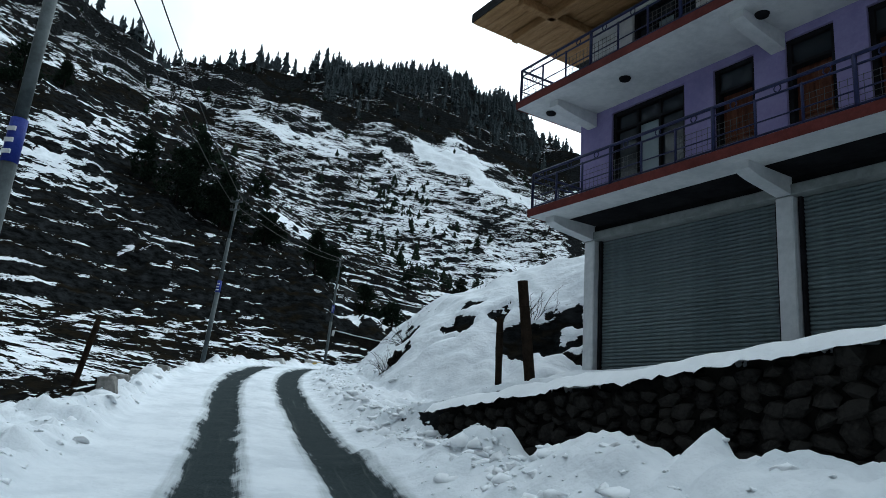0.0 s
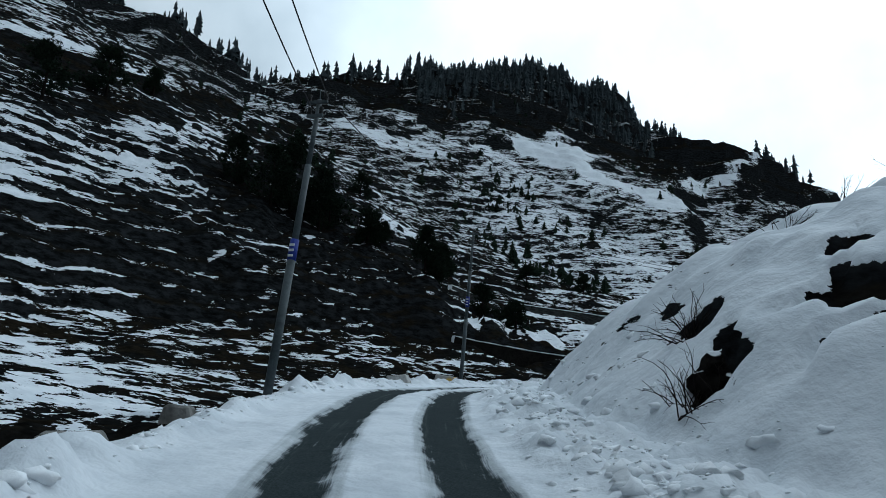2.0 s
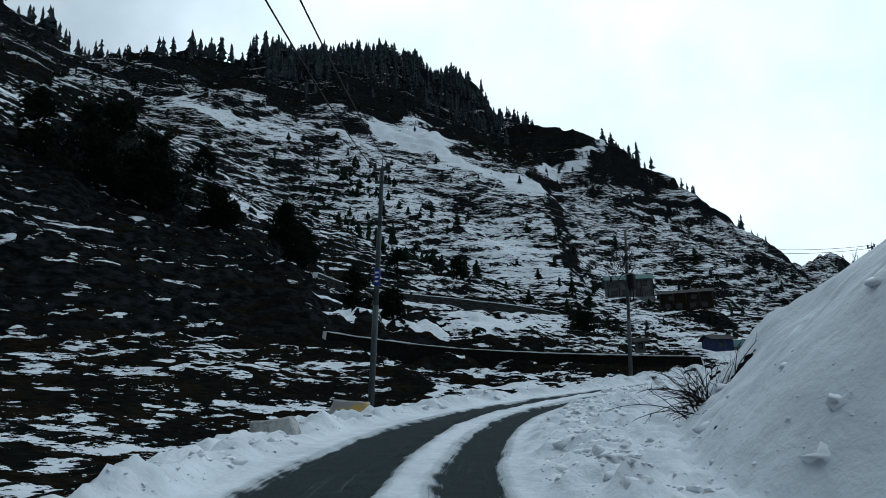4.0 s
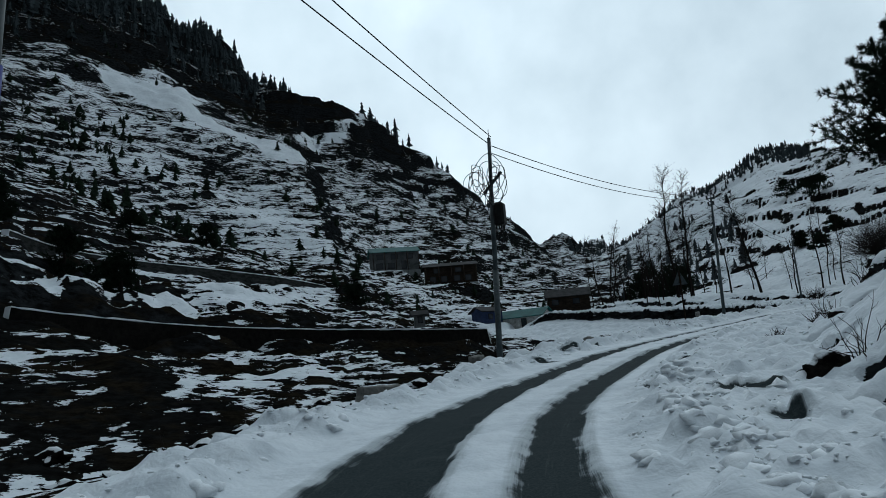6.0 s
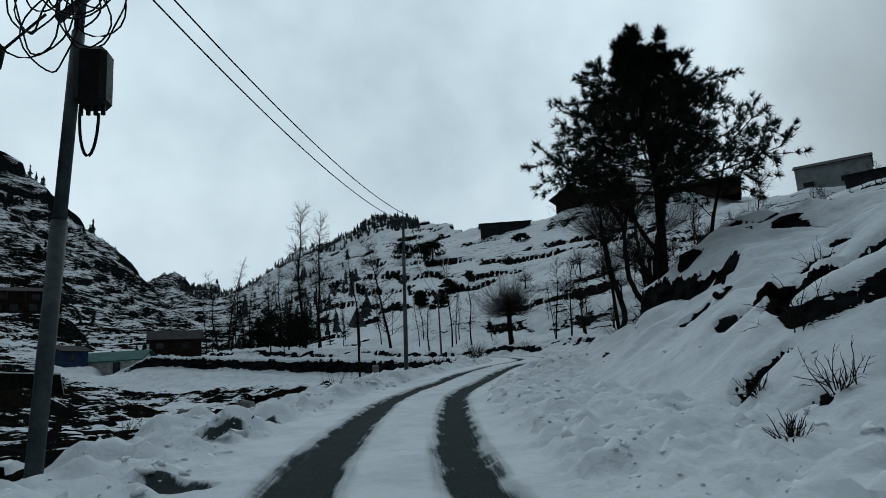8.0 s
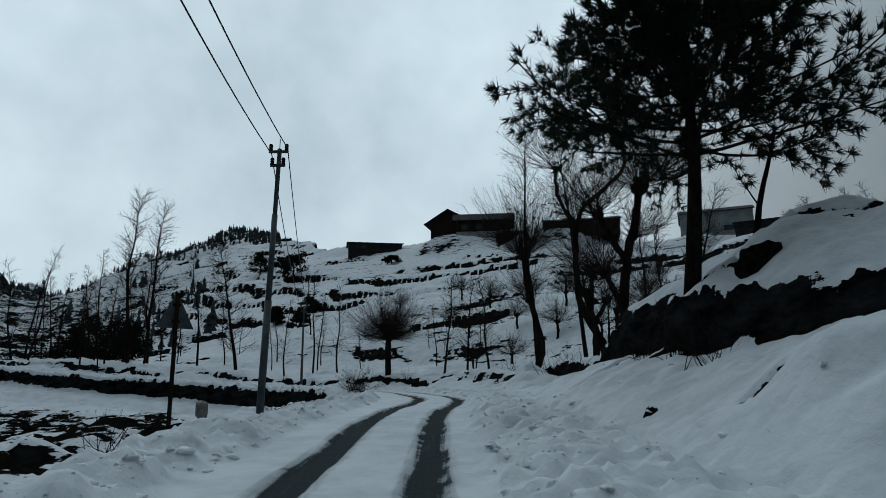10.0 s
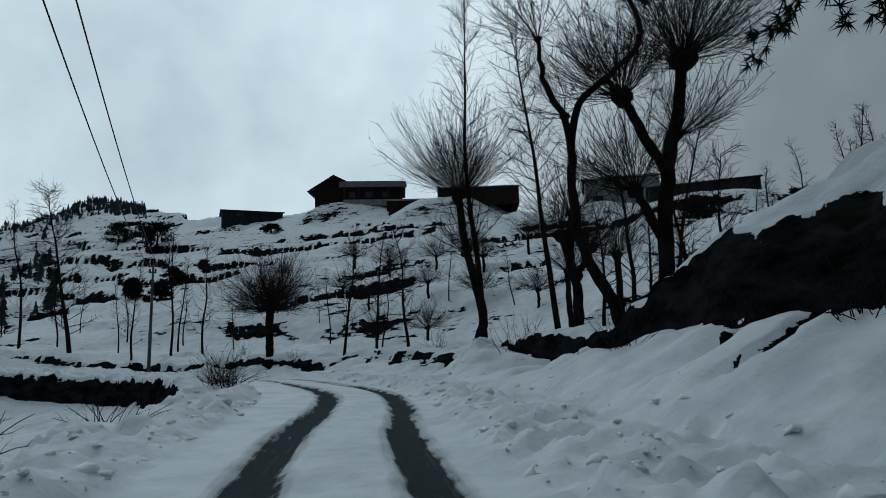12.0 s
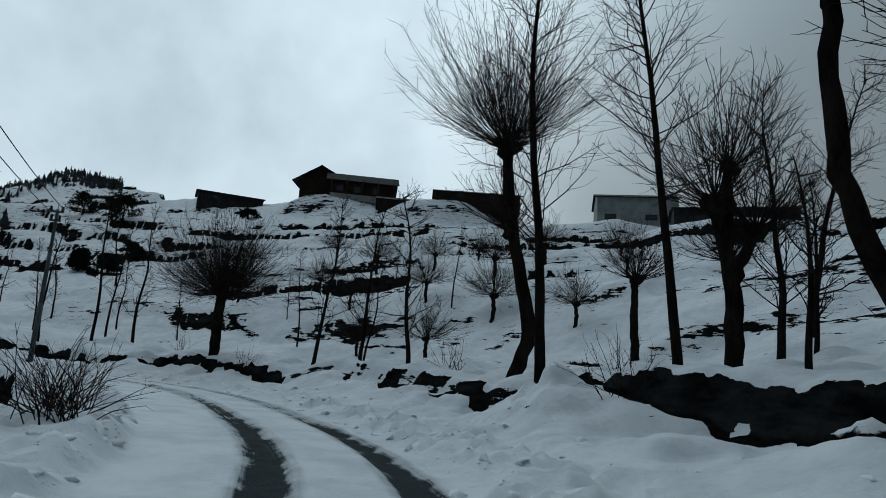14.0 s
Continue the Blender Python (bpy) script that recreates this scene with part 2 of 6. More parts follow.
def valley(x, y):
    """The large form of the valley, with its terraces and crags."""
    rx, ry = x - OX, y - OY
    r = np.hypot(rx, ry) + 1e-6
    bear = np.degrees(np.arctan2(-rx, ry))
    bw = bear + 2.5 * fbm(x, y, 60, 3, 5)
    bw = np.clip(bw, -180, 180)
    col = [np.interp(bw, BEARING, v) for v in (Z_20, Z_45, Z_90, Z_150, RIDGE_R, RIDGE_Z)]
    z = np.where(r < 20, col[0] * r / 20, col[0])
    radii = [20.0, 45.0, 90.0, np.clip(0.8 * col[4], 94.0, 150.0), col[4]]
    heights = [col[0], col[1], col[2], col[3], col[5]]
    near_ridge = col[4] < 112
    heights[2] = np.where(near_ridge, np.minimum(heights[2], col[5] - 2), heights[2])
    for k in range(4):
        a, b = radii[k], radii[k + 1]
        u = np.clip((r - a) / np.maximum(b - a, 1e-3), 0, 1)
        z = np.where(r > a, heights[k] + (heights[k + 1] - heights[k]) * u, z)
    z = z + np.interp(bear, CREST_AT, CREST_UP, left=0, right=0) * smooth(r / col[4], 0.72, 0.98)
    past = np.maximum(r - col[4], 0)
    z = z - 0.22 * past + 0.00008 * past**2 * (past < 1400)
    big = smooth(r, 40, 160)
    left = smooth(bear, -26, -14)
    calm = 0.25 + 0.75 * smooth(bear, -44, -30)
    z = z + big * calm * (fbm(x, y, 70, 5, 11) * 16 * smooth(r, 60, 300) + fbm(x, y, 24, 4, 23) * 5.0)
    # crags under the ridge
    crag = left * smooth(r / col[4], 0.62, 0.8) * (1 - smooth(r / col[4], 1.0, 1.05))
    zq = np.floor(z / 14 + 1.6 * fbm(x, y, 40, 4, 41)) * 14 - 14 * 1.6 * fbm(x, y, 40, 4, 41)
    z = z + crag * 0.32 * (zq + 7 - z)
    # field terraces
    fields = smooth(r, 26, 48) * (1 - 0.75 * crag)
    sunny = smooth(bear, -38, -30)
    step = (3.0 - 1.1 * sunny) * (1 + smooth(r, 120, 300) * 0.9)
    u = z / step + 1.5 * fbm(x, y, 34, 3, 53) + 0.25 * fbm(x, y, 6, 2, 57)
    fl = np.floor(u)
    fr = u - fl
    tread = np.where(fr < 0.66, 0.20 * fr / 0.66, 0.20 + 0.80 * (fr - 0.66) / 0.34)
    ledge = np.where(fr < 0.93, 0.55 * fr / 0.93, 0.55 + 0.45 * (fr - 0.93) / 0.07)
    part_way = np.clip(0.75 + 1.7 * fbm(x, y, 18, 3, 59), 0, 1.15)
    riser = fields * (1 - sunny) * np.clip(part_way * 2.2 - 1.25, 0, 1) * smooth(fr, 0.86, 0.92)
    band = fields * sunny * (smooth(fr, 0.60, 0.70) - 0.34) * (1 - 0.6 * smooth(r, 150, 260))
    z = z + fields * step * (sunny * (0.95 - 0.35 * smooth(r, 110, 200)) * (tread - fr) + (1 - sunny) * part_way * (ledge - fr))
    z = z + smooth(r, 18, 40) * 0.7 * fbm(x, y, 3.0, 4, 61)
    gorge = smooth(bear, 4, 16) * (1 - smooth(bear, 60, 75)) * smooth(r, 36, 46) * (1 - smooth(r, 66, 82))
    z = z + gorge * (3.2 * np.abs(fbm(x, y, 11, 4, 63, 0.6)) - 0.8)
    return z, riser + 0.14 * band


def lane_shift(q):
    """How far the wheel tracks run to the right of the road's middle line."""
    return np.interp(q, [0, 15, 25, 41, 58, 86, 95, 106], [0.40, 0.42, 0.14, 0.28, 0.18, 0.16, 0.62, 0.72])


def verge_edge(s, q):
    """How far from the road's middle the snow thrown to the valley side reaches."""
    return np.interp(q, [0, 12, 16, 20, 26, 34, 40, 46, 52, 60, 90], [4.2, 3.3, 2.7, 2.45, 2.45, 3.0, 3.6, 3.9, 3.2, 3.5, 4.4]) + 0.5 * fbm(s, s * 0, 5.0, 3, 77)


def undercut(d, q, x, y, edge, foot):
    """Winding dark gaps where the snow has slumped from small banks beside the road."""
    n = fbm(x, y, 3.0, 3, 131)
    gap = 1 - smooth(np.abs(n - 0.04), 0.03, 0.085)
    wide = 1 - smooth(np.abs(n - 0.04), 0.06, 0.13)
    low = wide * smooth(-d, edge + 0.2, edge + 1.0) * np.interp(q, [46, 54, 112, 122], [0.0, 1.0, 1.0, 0.0]) * smooth(fbm(x, y, 4.0, 2, 133), -0.26, -0.12)
    low = low * np.where(q > 82, smooth(-d, 11, 15), 1.0)
    high = gap * smooth(d, foot + 0.6, foot + 1.6) * (1 - smooth(d, 14, 18)) * np.interp(q, [14, 20, 100, 108], [0.0, 1.0, 1.0, 0.0]) * smooth(fbm(x, y, 4.5, 2, 137), 0.10, 0.18)
    return np.where(d < 0, low, high)


SLIPS = [(9.2, -2.6, 1.6), (10.6, -3.4, 1.3), (9.9, -1.7, 0.9), (8.4, -0.9, 0.6), (5.0, -1.35, 0.85), (5.1, 0.65, 0.7), (5.6, -2.7, 0.5), (6.8, -0.9, 0.6), (7.1, 0.4, 0.5), (7.6, 5.6, 0.6), (3.5, 11.6, 0.38), (5.7, 19.3, 0.7), (6.4, 20.6, 0.6),
         (12.5, 26.2, 0.62), (10.7, 25.8, 0.6), (12.5, 27.4, 0.4), (16.6, 29.7, 0.5), (13.7, 28.6, 0.6), (20.4, 32.0, 0.55), (16.2, 28.4, 0.5), (24.4, 29.9, 0.5), (30.6, 33.9, 0.8), (22.3, 35.8, 0.3), (9.4, 24.9, 0.4), (8.8, 23.4, 0.45)]
# wet ground trodden bare on the verge
PUDDLES = [(5.8, 23.7, 0.28), (7.4, 25.6, 0.26), (7.1, 24.4, 0.18), (5.2, 23.3, 0.24), (8.6, 24.3, 0.22), (9.6, 25.6, 0.2), (3.6, 18.0, 0.22), (5.3, 21.5, 0.36), (4.2, 19.6, 0.28), (9.4, 34.6, 0.28), (7.3, 32.1, 0.28), (10.9, 35.9, 0.22)]


def slipped(x, y):
    """1 in the hollows where snow has slid off the bank."""
    out = np.zeros(x.shape)
    rough = 0.9 * fbm(x, y, 1.1, 4, 141, 0.6)
    for px, py, pr in SLIPS:
        out = np.maximum(out, 1 - smooth(np.hypot(x - px, y - py) + rough, pr * 0.35, pr * 0.72))
    return out


def cut_line(s, q):
    """Where the upright cut stands in the hill-side bank, in metres from the road, and how high it is."""
    at = np.interp(q, [74, 84, 90, 94, 100, 106, 114, 150], [8.6, 6.7, 6.6, 7.1, 6.9, 5.9, 5.7, 5.5]) + 0.8 * fbm(s, s * 0 + 9, 5.0, 2, 87)
    up = np.interp(q, [72, 78, 83, 87, 91, 100, 104, 120, 150], [0.2, 1.20, 1.35, 1.20, 0.90, 0.80, 0.48, 0.42, 0.42]) * (1 + 0.5 * fbm(s, s * 0 + 21, 5.0, 2, 89))
    return at, up


def bank(s, d, x, y):
    """The ground beside and on the road, by metres along and across it."""
    zr = np.interp(s, run, raw[:, 2])
    q = s - S0
    a = np.abs(d)
    # carriageway with pressed snow and two wheel tracks
    z = zr + 0.03 * fbm(x, y, 0.8, 3, 71) * smooth(a, 0.2, 2.2) + 0.07 * np.abs(fbm(x, y, 0.45, 4, 72, 0.6)) * (1 - smooth(a, 0.35, 0.6))
    lump = np.abs(fbm(x, y, 0.9, 4, 73, 0.65)) * 0.8 + 0.30 * fbm(x, y, 2.4, 3, 75)
    # ploughed ridge on the valley side, then the drop
    e = -d
    edge = verge_edge(s, q)
    berm = smooth(e, 1.9, 2.4) * (1 - smooth(e, edge - 0.25, edge + 0.5))
    z = z + np.where(d < 0, berm * (0.10 + lump * 0.50), 0)
    drop = np.interp(q, [0, 46, 58, 74, 90], [1.2, 1.2, 1.4, 1.2, 1.0]) * smooth(e, edge - 0.1, edge + 4.0)
    z = z - np.where(d < 0, drop, 0)
    # hill side: a trodden verge, then the cut bank
    foot = np.interp(q, [0, 16, 21, 25, 32, 42, 54, 64, 76, 84, 92, 104, 140], [6, 5.4, 3.5, 3.3, 3.2, 4.6, 4.5, 4.6, 4.4, 3.8, 3.6, 3.6, 3.6])
    slope = np.interp(q, [0, 14, 19, 23, 31, 38, 46, 60, 76, 84, 92, 100, 150], [0.10, 0.15, 0.65, 1.18, 1.10, 0.82, 0.78, 0.72, 0.62, 0.58, 0.30, 0.20, 0.16])
    top = np.interp(q, [0, 14, 19, 26, 40, 60, 80, 92, 102, 115, 150], [0.8, 0.8, 3.3, 5.9, 6.8, 7.2, 6.0, 2.4, 1.2, 1.0, 1.0])
    f = foot + 0.5 * fbm(s, s * 0 + 3, 6.0, 2, 79)
    rise = np.clip((d - f) * slope, 0, None)
    rise = top * (1 - np.exp(-rise / top))
    step_at, step_up = cut_line(s, q)
    rise = rise + step_up * smooth(d, step_at, step_at + 0.42)
    rise = rise + np.interp(q, [76, 81, 90, 95], [0.0, 0.7, 0.7, 0.0]) * smooth(d, step_at + 0.15, step_at + 3.4)
    z = z + np.where(d > 0, smooth(d - lane_shift(q), 1.4, 2.3) * (0.10 + 0.12 * lump * (1 - smooth(d, f, f + 3))) + rise, 0)
    trod = smooth(d - lane_shift(q), 1.25, 1.8) * (1 - smooth(d, f - 0.6, f + 1.2))
    z = z + np.where(d > 0, trod * (0.30 * np.abs(fbm(x, y, 0.50, 3, 97, 0.6)) + 0.09 * fbm(x, y, 0.25, 2, 99)), 0)
    z = z + np.where(d > 0, smooth(d, f, f + 2) * (0.6 * fbm(x, y, 3.2, 3, 83) + 0.62 * np.abs(fbm(x, y, 1.9, 3, 84, 0.45)) + 0.05 * fbm(x, y, 0.7, 2, 85)), 0)
    # rough grass hummocks and small terraces below the valley edge
    hum = np.where(d < 0, smooth(e, edge + 0.3, edge + 2.2), 0) * np.interp(q, [46, 56, 80, 90], [1.0, 1.7, 1.7, 0.7])
    z = z + hum * (0.55 * np.abs(fbm(x, y, 1.9, 4, 103, 0.6)) + 0.35 * fbm(x, y, 4.5, 2, 105))
    z = z - 0.28 * undercut(d, q, x, y, edge, f) - 0.30 * slipped(x, y)
    # the road's outer bank on the last bend
    z = z - np.where(d < 0, np.interp(q, [84, 96, 150], [0, 1.35, 1.3]) * smooth(e, 4.1, 4.5), 0)
    return z


PADS = [(36.5, 176.0, 25.2, 6.0), (48.5, 170.0, 21.0, 6.0), (162.0, 114.0, 45.4, 7.0), (150.0, 86.0, 40.0, 7.0), (131.0, 50.5, 30.2, 8.0), (114.0, 39.0, 25.2, 8.0)]


def ground_height(x, y, s=None, d=None, risers=False):
    x, y = np.asarray(x, float), np.asarray(y, float)
    if s is None:
        s, d = road_coords(x, y)
    far, riser = valley(x, y)
    near = bank(s, d, x, y)
    w = np.where(d < 0, smooth(-d, 6.5, 15), smooth(d, 11, 24))
    ends = smooth(s, S_END - 12, S_END - 1)
    w = np.maximum(w, ends)
    z = near * (1 - w) + far * w
    # levelled places under the hill houses
    for hx, hy, hz, hr in PADS:
        k = 1 - smooth(np.hypot(x - hx, y - hy), hr, hr * 2.0)
        z = z * (1 - k) + k * (hz + 0.5 * fbm(x, y, 4.0, 3, 94))
    # a pile left by the plough at the bend
    z = z + 0.6 * np.exp(-(((x - 45.4) / 1.7) ** 2 + ((y - 48.3) / 0.9) ** 2)) * (0.6 + 1.2 * np.abs(fbm(x, y, 0.6, 3, 143, 0.5)))
    # the levelled yard of the shop house
    fx, fy = x - 10.27, y + 7.36
    along, out = fx * 0.629 - fy * 0.777, -fx * 0.777 - fy * 0.629
    pad = smooth(along, -2.2, 0.4) * (1 - smooth(out, 4.55, 4.95)) * smooth(out, -13, -9) * (1 - smooth(along, 26, 36))
    yard = -0.42 - 0.55 * smooth(out, 0.8, 4.6) * (1 - smooth(along, 4, 10)) - 0.45 * (1 - smooth(along, -0.5, 4)) * smooth(out, 0.3, 2.0)
    z = z * (1 - pad) + pad * (yard + 0.10 * fbm(x, y, 1.6, 3, 91))
    front = smooth(along, 2.0, 3.5) * smooth(out, 4.5, 4.9) * (1 - smooth(out, 5.9, 7.6)) * (1 - smooth(along, 26, 36))
    heap = -2.05 + 0.25 * smooth(along, 5, 8) + 0.75 * np.abs(fbm(x, y, 1.2, 4, 93, 0.55)) * smooth(out, 5.0, 5.5)
    z = z * (1 - front) + front * heap
    return (z, riser * w) if risers else z


def gz(x, y):
    return float(ground_height(np.array([float(x)]), np.array([float(y)]))[0])


# ---------------------------------------------------------------- ground: surface
def ground_material():
    m, nt, p = mat("snowy_ground")
    geo = nt.nodes.new("ShaderNodeNewGeometry")
    pos = geo.outputs["Position"]
    sep = nt.nodes.new("ShaderNodeSeparateXYZ")
    nt.links.new(geo.outputs["Normal"], sep.inputs[0])
    nz = sep.outputs["Z"]
    bias = nt.nodes.new("ShaderNodeAttribute")
    bias.attribute_name = "snowfall"
    track = nt.nodes.new("ShaderNodeAttribute")
    track.attribute_name = "track"
    n_big = noise_node(nt, 0.22, 5, 0.65, pos)
    n_mid = noise_node(nt, 1.1, 5, 0.65, pos)
    # snow lies in long level streaks, at three sizes
    v = bias.outputs["Fac"]
    for n, amp in ((noise_node(nt, 1.0, 5, 0.65, scaled(nt, pos, 0.07, 0.07, 0.60)), 0.85), (noise_node(nt, 1.0, 5, 0.7, scaled(nt, pos, 0.34, 0.34, 2.0)), 1.5),
                   (noise_node(nt, 1.0, 5, 0.75, scaled(nt, pos, 0.9, 0.9, 4.5)), 1.0), (noise_node(nt, 0.05, 4, 0.6, pos), 0.7), (n_big, 0.5), (n_mid, 0.35)):
        v = math_node(nt, "ADD", v, math_node(nt, "MULTIPLY", math_node(nt, "SUBTRACT", n, 0.5), amp))
    v = math_node(nt, "ADD", v, math_node(nt, "MULTIPLY", math_node(nt, "SUBTRACT", nz, 0.85), 0.45))
    steep = math_node(nt, "SUBTRACT", math_node(nt, "MINIMUM", nz, 0.72), 0.72)
    v = math_node(nt, "ADD", v, math_node(nt, "MULTIPLY", steep, 1.5))
    snow = remap(nt, v, 0.485, 0.52)
    # bare ground: wet dark earth, dead grass, rock
    grass = remap(nt, noise_node(nt, 0.35, 5, 0.65, pos), 0.44, 0.60)
    fine = noise_node(nt, 1.7, 6, 0.72, scaled(nt, pos, 1.0, 1.0, 2.2))
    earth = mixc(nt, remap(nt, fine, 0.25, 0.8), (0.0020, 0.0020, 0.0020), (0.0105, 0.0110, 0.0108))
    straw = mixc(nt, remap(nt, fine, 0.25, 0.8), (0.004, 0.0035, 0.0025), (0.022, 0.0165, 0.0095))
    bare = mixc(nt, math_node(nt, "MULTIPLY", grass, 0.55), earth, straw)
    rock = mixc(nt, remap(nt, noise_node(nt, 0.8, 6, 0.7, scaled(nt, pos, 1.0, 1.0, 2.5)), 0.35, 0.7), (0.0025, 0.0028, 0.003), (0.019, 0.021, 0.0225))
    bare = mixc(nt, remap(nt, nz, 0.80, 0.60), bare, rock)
    white = mixc(nt, remap(nt, n_mid, 0.35, 0.7), (0.64, 0.675, 0.71), (0.51, 0.55, 0.59))
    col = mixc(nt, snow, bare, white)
    # wheel tracks: wet asphalt, with slush at the rims
    uv = nt.nodes.new("ShaderNodeAttribute")
    uv.attribute_name = "lane"
    smear = noise_node(nt, 1.0, 4, 0.7, scaled(nt, uv.outputs["Vector"], 0.30, 7.0, 1.0))
    rag = noise_node(nt, 1.5, 4, 0.55, pos)
    tn = math_node(nt, "ADD", track.outputs["Fac"], math_node(nt, "MULTIPLY", math_node(nt, "SUBTRACT", rag, 0.5), 1.0))
    tn = math_node(nt, "ADD", tn, math_node(nt, "MULTIPLY", math_node(nt, "SUBTRACT", smear, 0.5), 1.1))
    driven = remap(nt, track.outputs["Fac"], 0.0, 0.22)
    wet = math_node(nt, "MULTIPLY", remap(nt, tn, 0.44, 0.72), driven)
    slush = math_node(nt, "MULTIPLY", remap(nt, tn, -0.10, 0.50), driven)
    tar = mixc(nt, remap(nt, noise_node(nt, 40, 3, 0.7, pos), 0.3, 0.7), (0.016, 0.023, 0.025), (0.034, 0.044, 0.047))
    tar = mixc(nt, remap(nt, smear, 0.56, 0.80, 0.0, 0.30), tar, (0.20, 0.23, 0.22))
    col = mixc(nt, math_node(nt, "MULTIPLY", slush, 0.7), col, (0.26, 0.29, 0.305))
    col = mixc(nt, wet, col, tar)
    nt.links.new(col, p.inputs["Base Color"])
    rough = remap(nt, wet, 0, 1, 0.75, 0.9)
    nt.links.new(rough, p.inputs["Roughness"])
    nt.links.new(math_node(nt, "MULTIPLY", remap(nt, snow, 0, 1, 0.0, 0.10), remap(nt, wet, 0, 1, 1.0, 0.3)), p.inputs["Specular IOR Level"])
    h = math_node(nt, "ADD", math_node(nt, "MULTIPLY", noise_node(nt, 2.6, 4, 0.55, pos), 1.1), math_node(nt, "MULTIPLY", snow, 0.7))
    h = math_node(nt, "ADD", h, math_node(nt, "MULTIPLY", noise_node(nt, 8.0, 4, 0.6, pos), 0.26))
    h = math_node(nt, "MULTIPLY", h, math_node(nt, "MULTIPLY", remap(nt, wet, 0, 1, 1.0, 0.25), remap(nt, snow, 0, 1, 0.3, 1.0)))
    bump(nt, p, h, 0.42, 0.14)
    return m


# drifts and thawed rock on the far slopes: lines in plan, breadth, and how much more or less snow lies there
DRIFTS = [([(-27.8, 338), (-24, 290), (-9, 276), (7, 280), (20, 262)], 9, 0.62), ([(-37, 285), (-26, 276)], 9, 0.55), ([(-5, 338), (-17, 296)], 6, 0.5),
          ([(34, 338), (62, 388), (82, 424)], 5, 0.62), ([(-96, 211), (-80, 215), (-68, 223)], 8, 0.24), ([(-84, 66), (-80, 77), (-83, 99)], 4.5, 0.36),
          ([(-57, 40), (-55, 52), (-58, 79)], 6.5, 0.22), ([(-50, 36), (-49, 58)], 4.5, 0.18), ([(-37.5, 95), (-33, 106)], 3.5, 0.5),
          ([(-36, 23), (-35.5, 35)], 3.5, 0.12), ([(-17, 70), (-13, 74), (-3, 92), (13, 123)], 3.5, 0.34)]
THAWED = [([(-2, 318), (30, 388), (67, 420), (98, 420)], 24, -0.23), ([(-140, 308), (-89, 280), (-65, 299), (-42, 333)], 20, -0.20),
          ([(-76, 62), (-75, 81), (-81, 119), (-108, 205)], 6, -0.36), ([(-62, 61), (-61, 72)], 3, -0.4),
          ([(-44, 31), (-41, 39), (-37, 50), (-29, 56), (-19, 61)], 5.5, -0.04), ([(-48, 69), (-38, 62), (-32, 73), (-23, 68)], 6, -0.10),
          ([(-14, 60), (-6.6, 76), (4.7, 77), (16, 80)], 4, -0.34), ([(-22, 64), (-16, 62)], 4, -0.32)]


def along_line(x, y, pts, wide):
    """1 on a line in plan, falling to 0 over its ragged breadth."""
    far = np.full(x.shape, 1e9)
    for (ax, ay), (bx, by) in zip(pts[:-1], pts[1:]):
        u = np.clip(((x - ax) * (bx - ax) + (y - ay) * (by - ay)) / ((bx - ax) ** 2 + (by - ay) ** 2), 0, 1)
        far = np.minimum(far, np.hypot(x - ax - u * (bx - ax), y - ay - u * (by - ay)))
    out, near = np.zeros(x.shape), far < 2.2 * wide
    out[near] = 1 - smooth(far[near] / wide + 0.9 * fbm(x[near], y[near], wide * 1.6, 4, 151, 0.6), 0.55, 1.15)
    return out


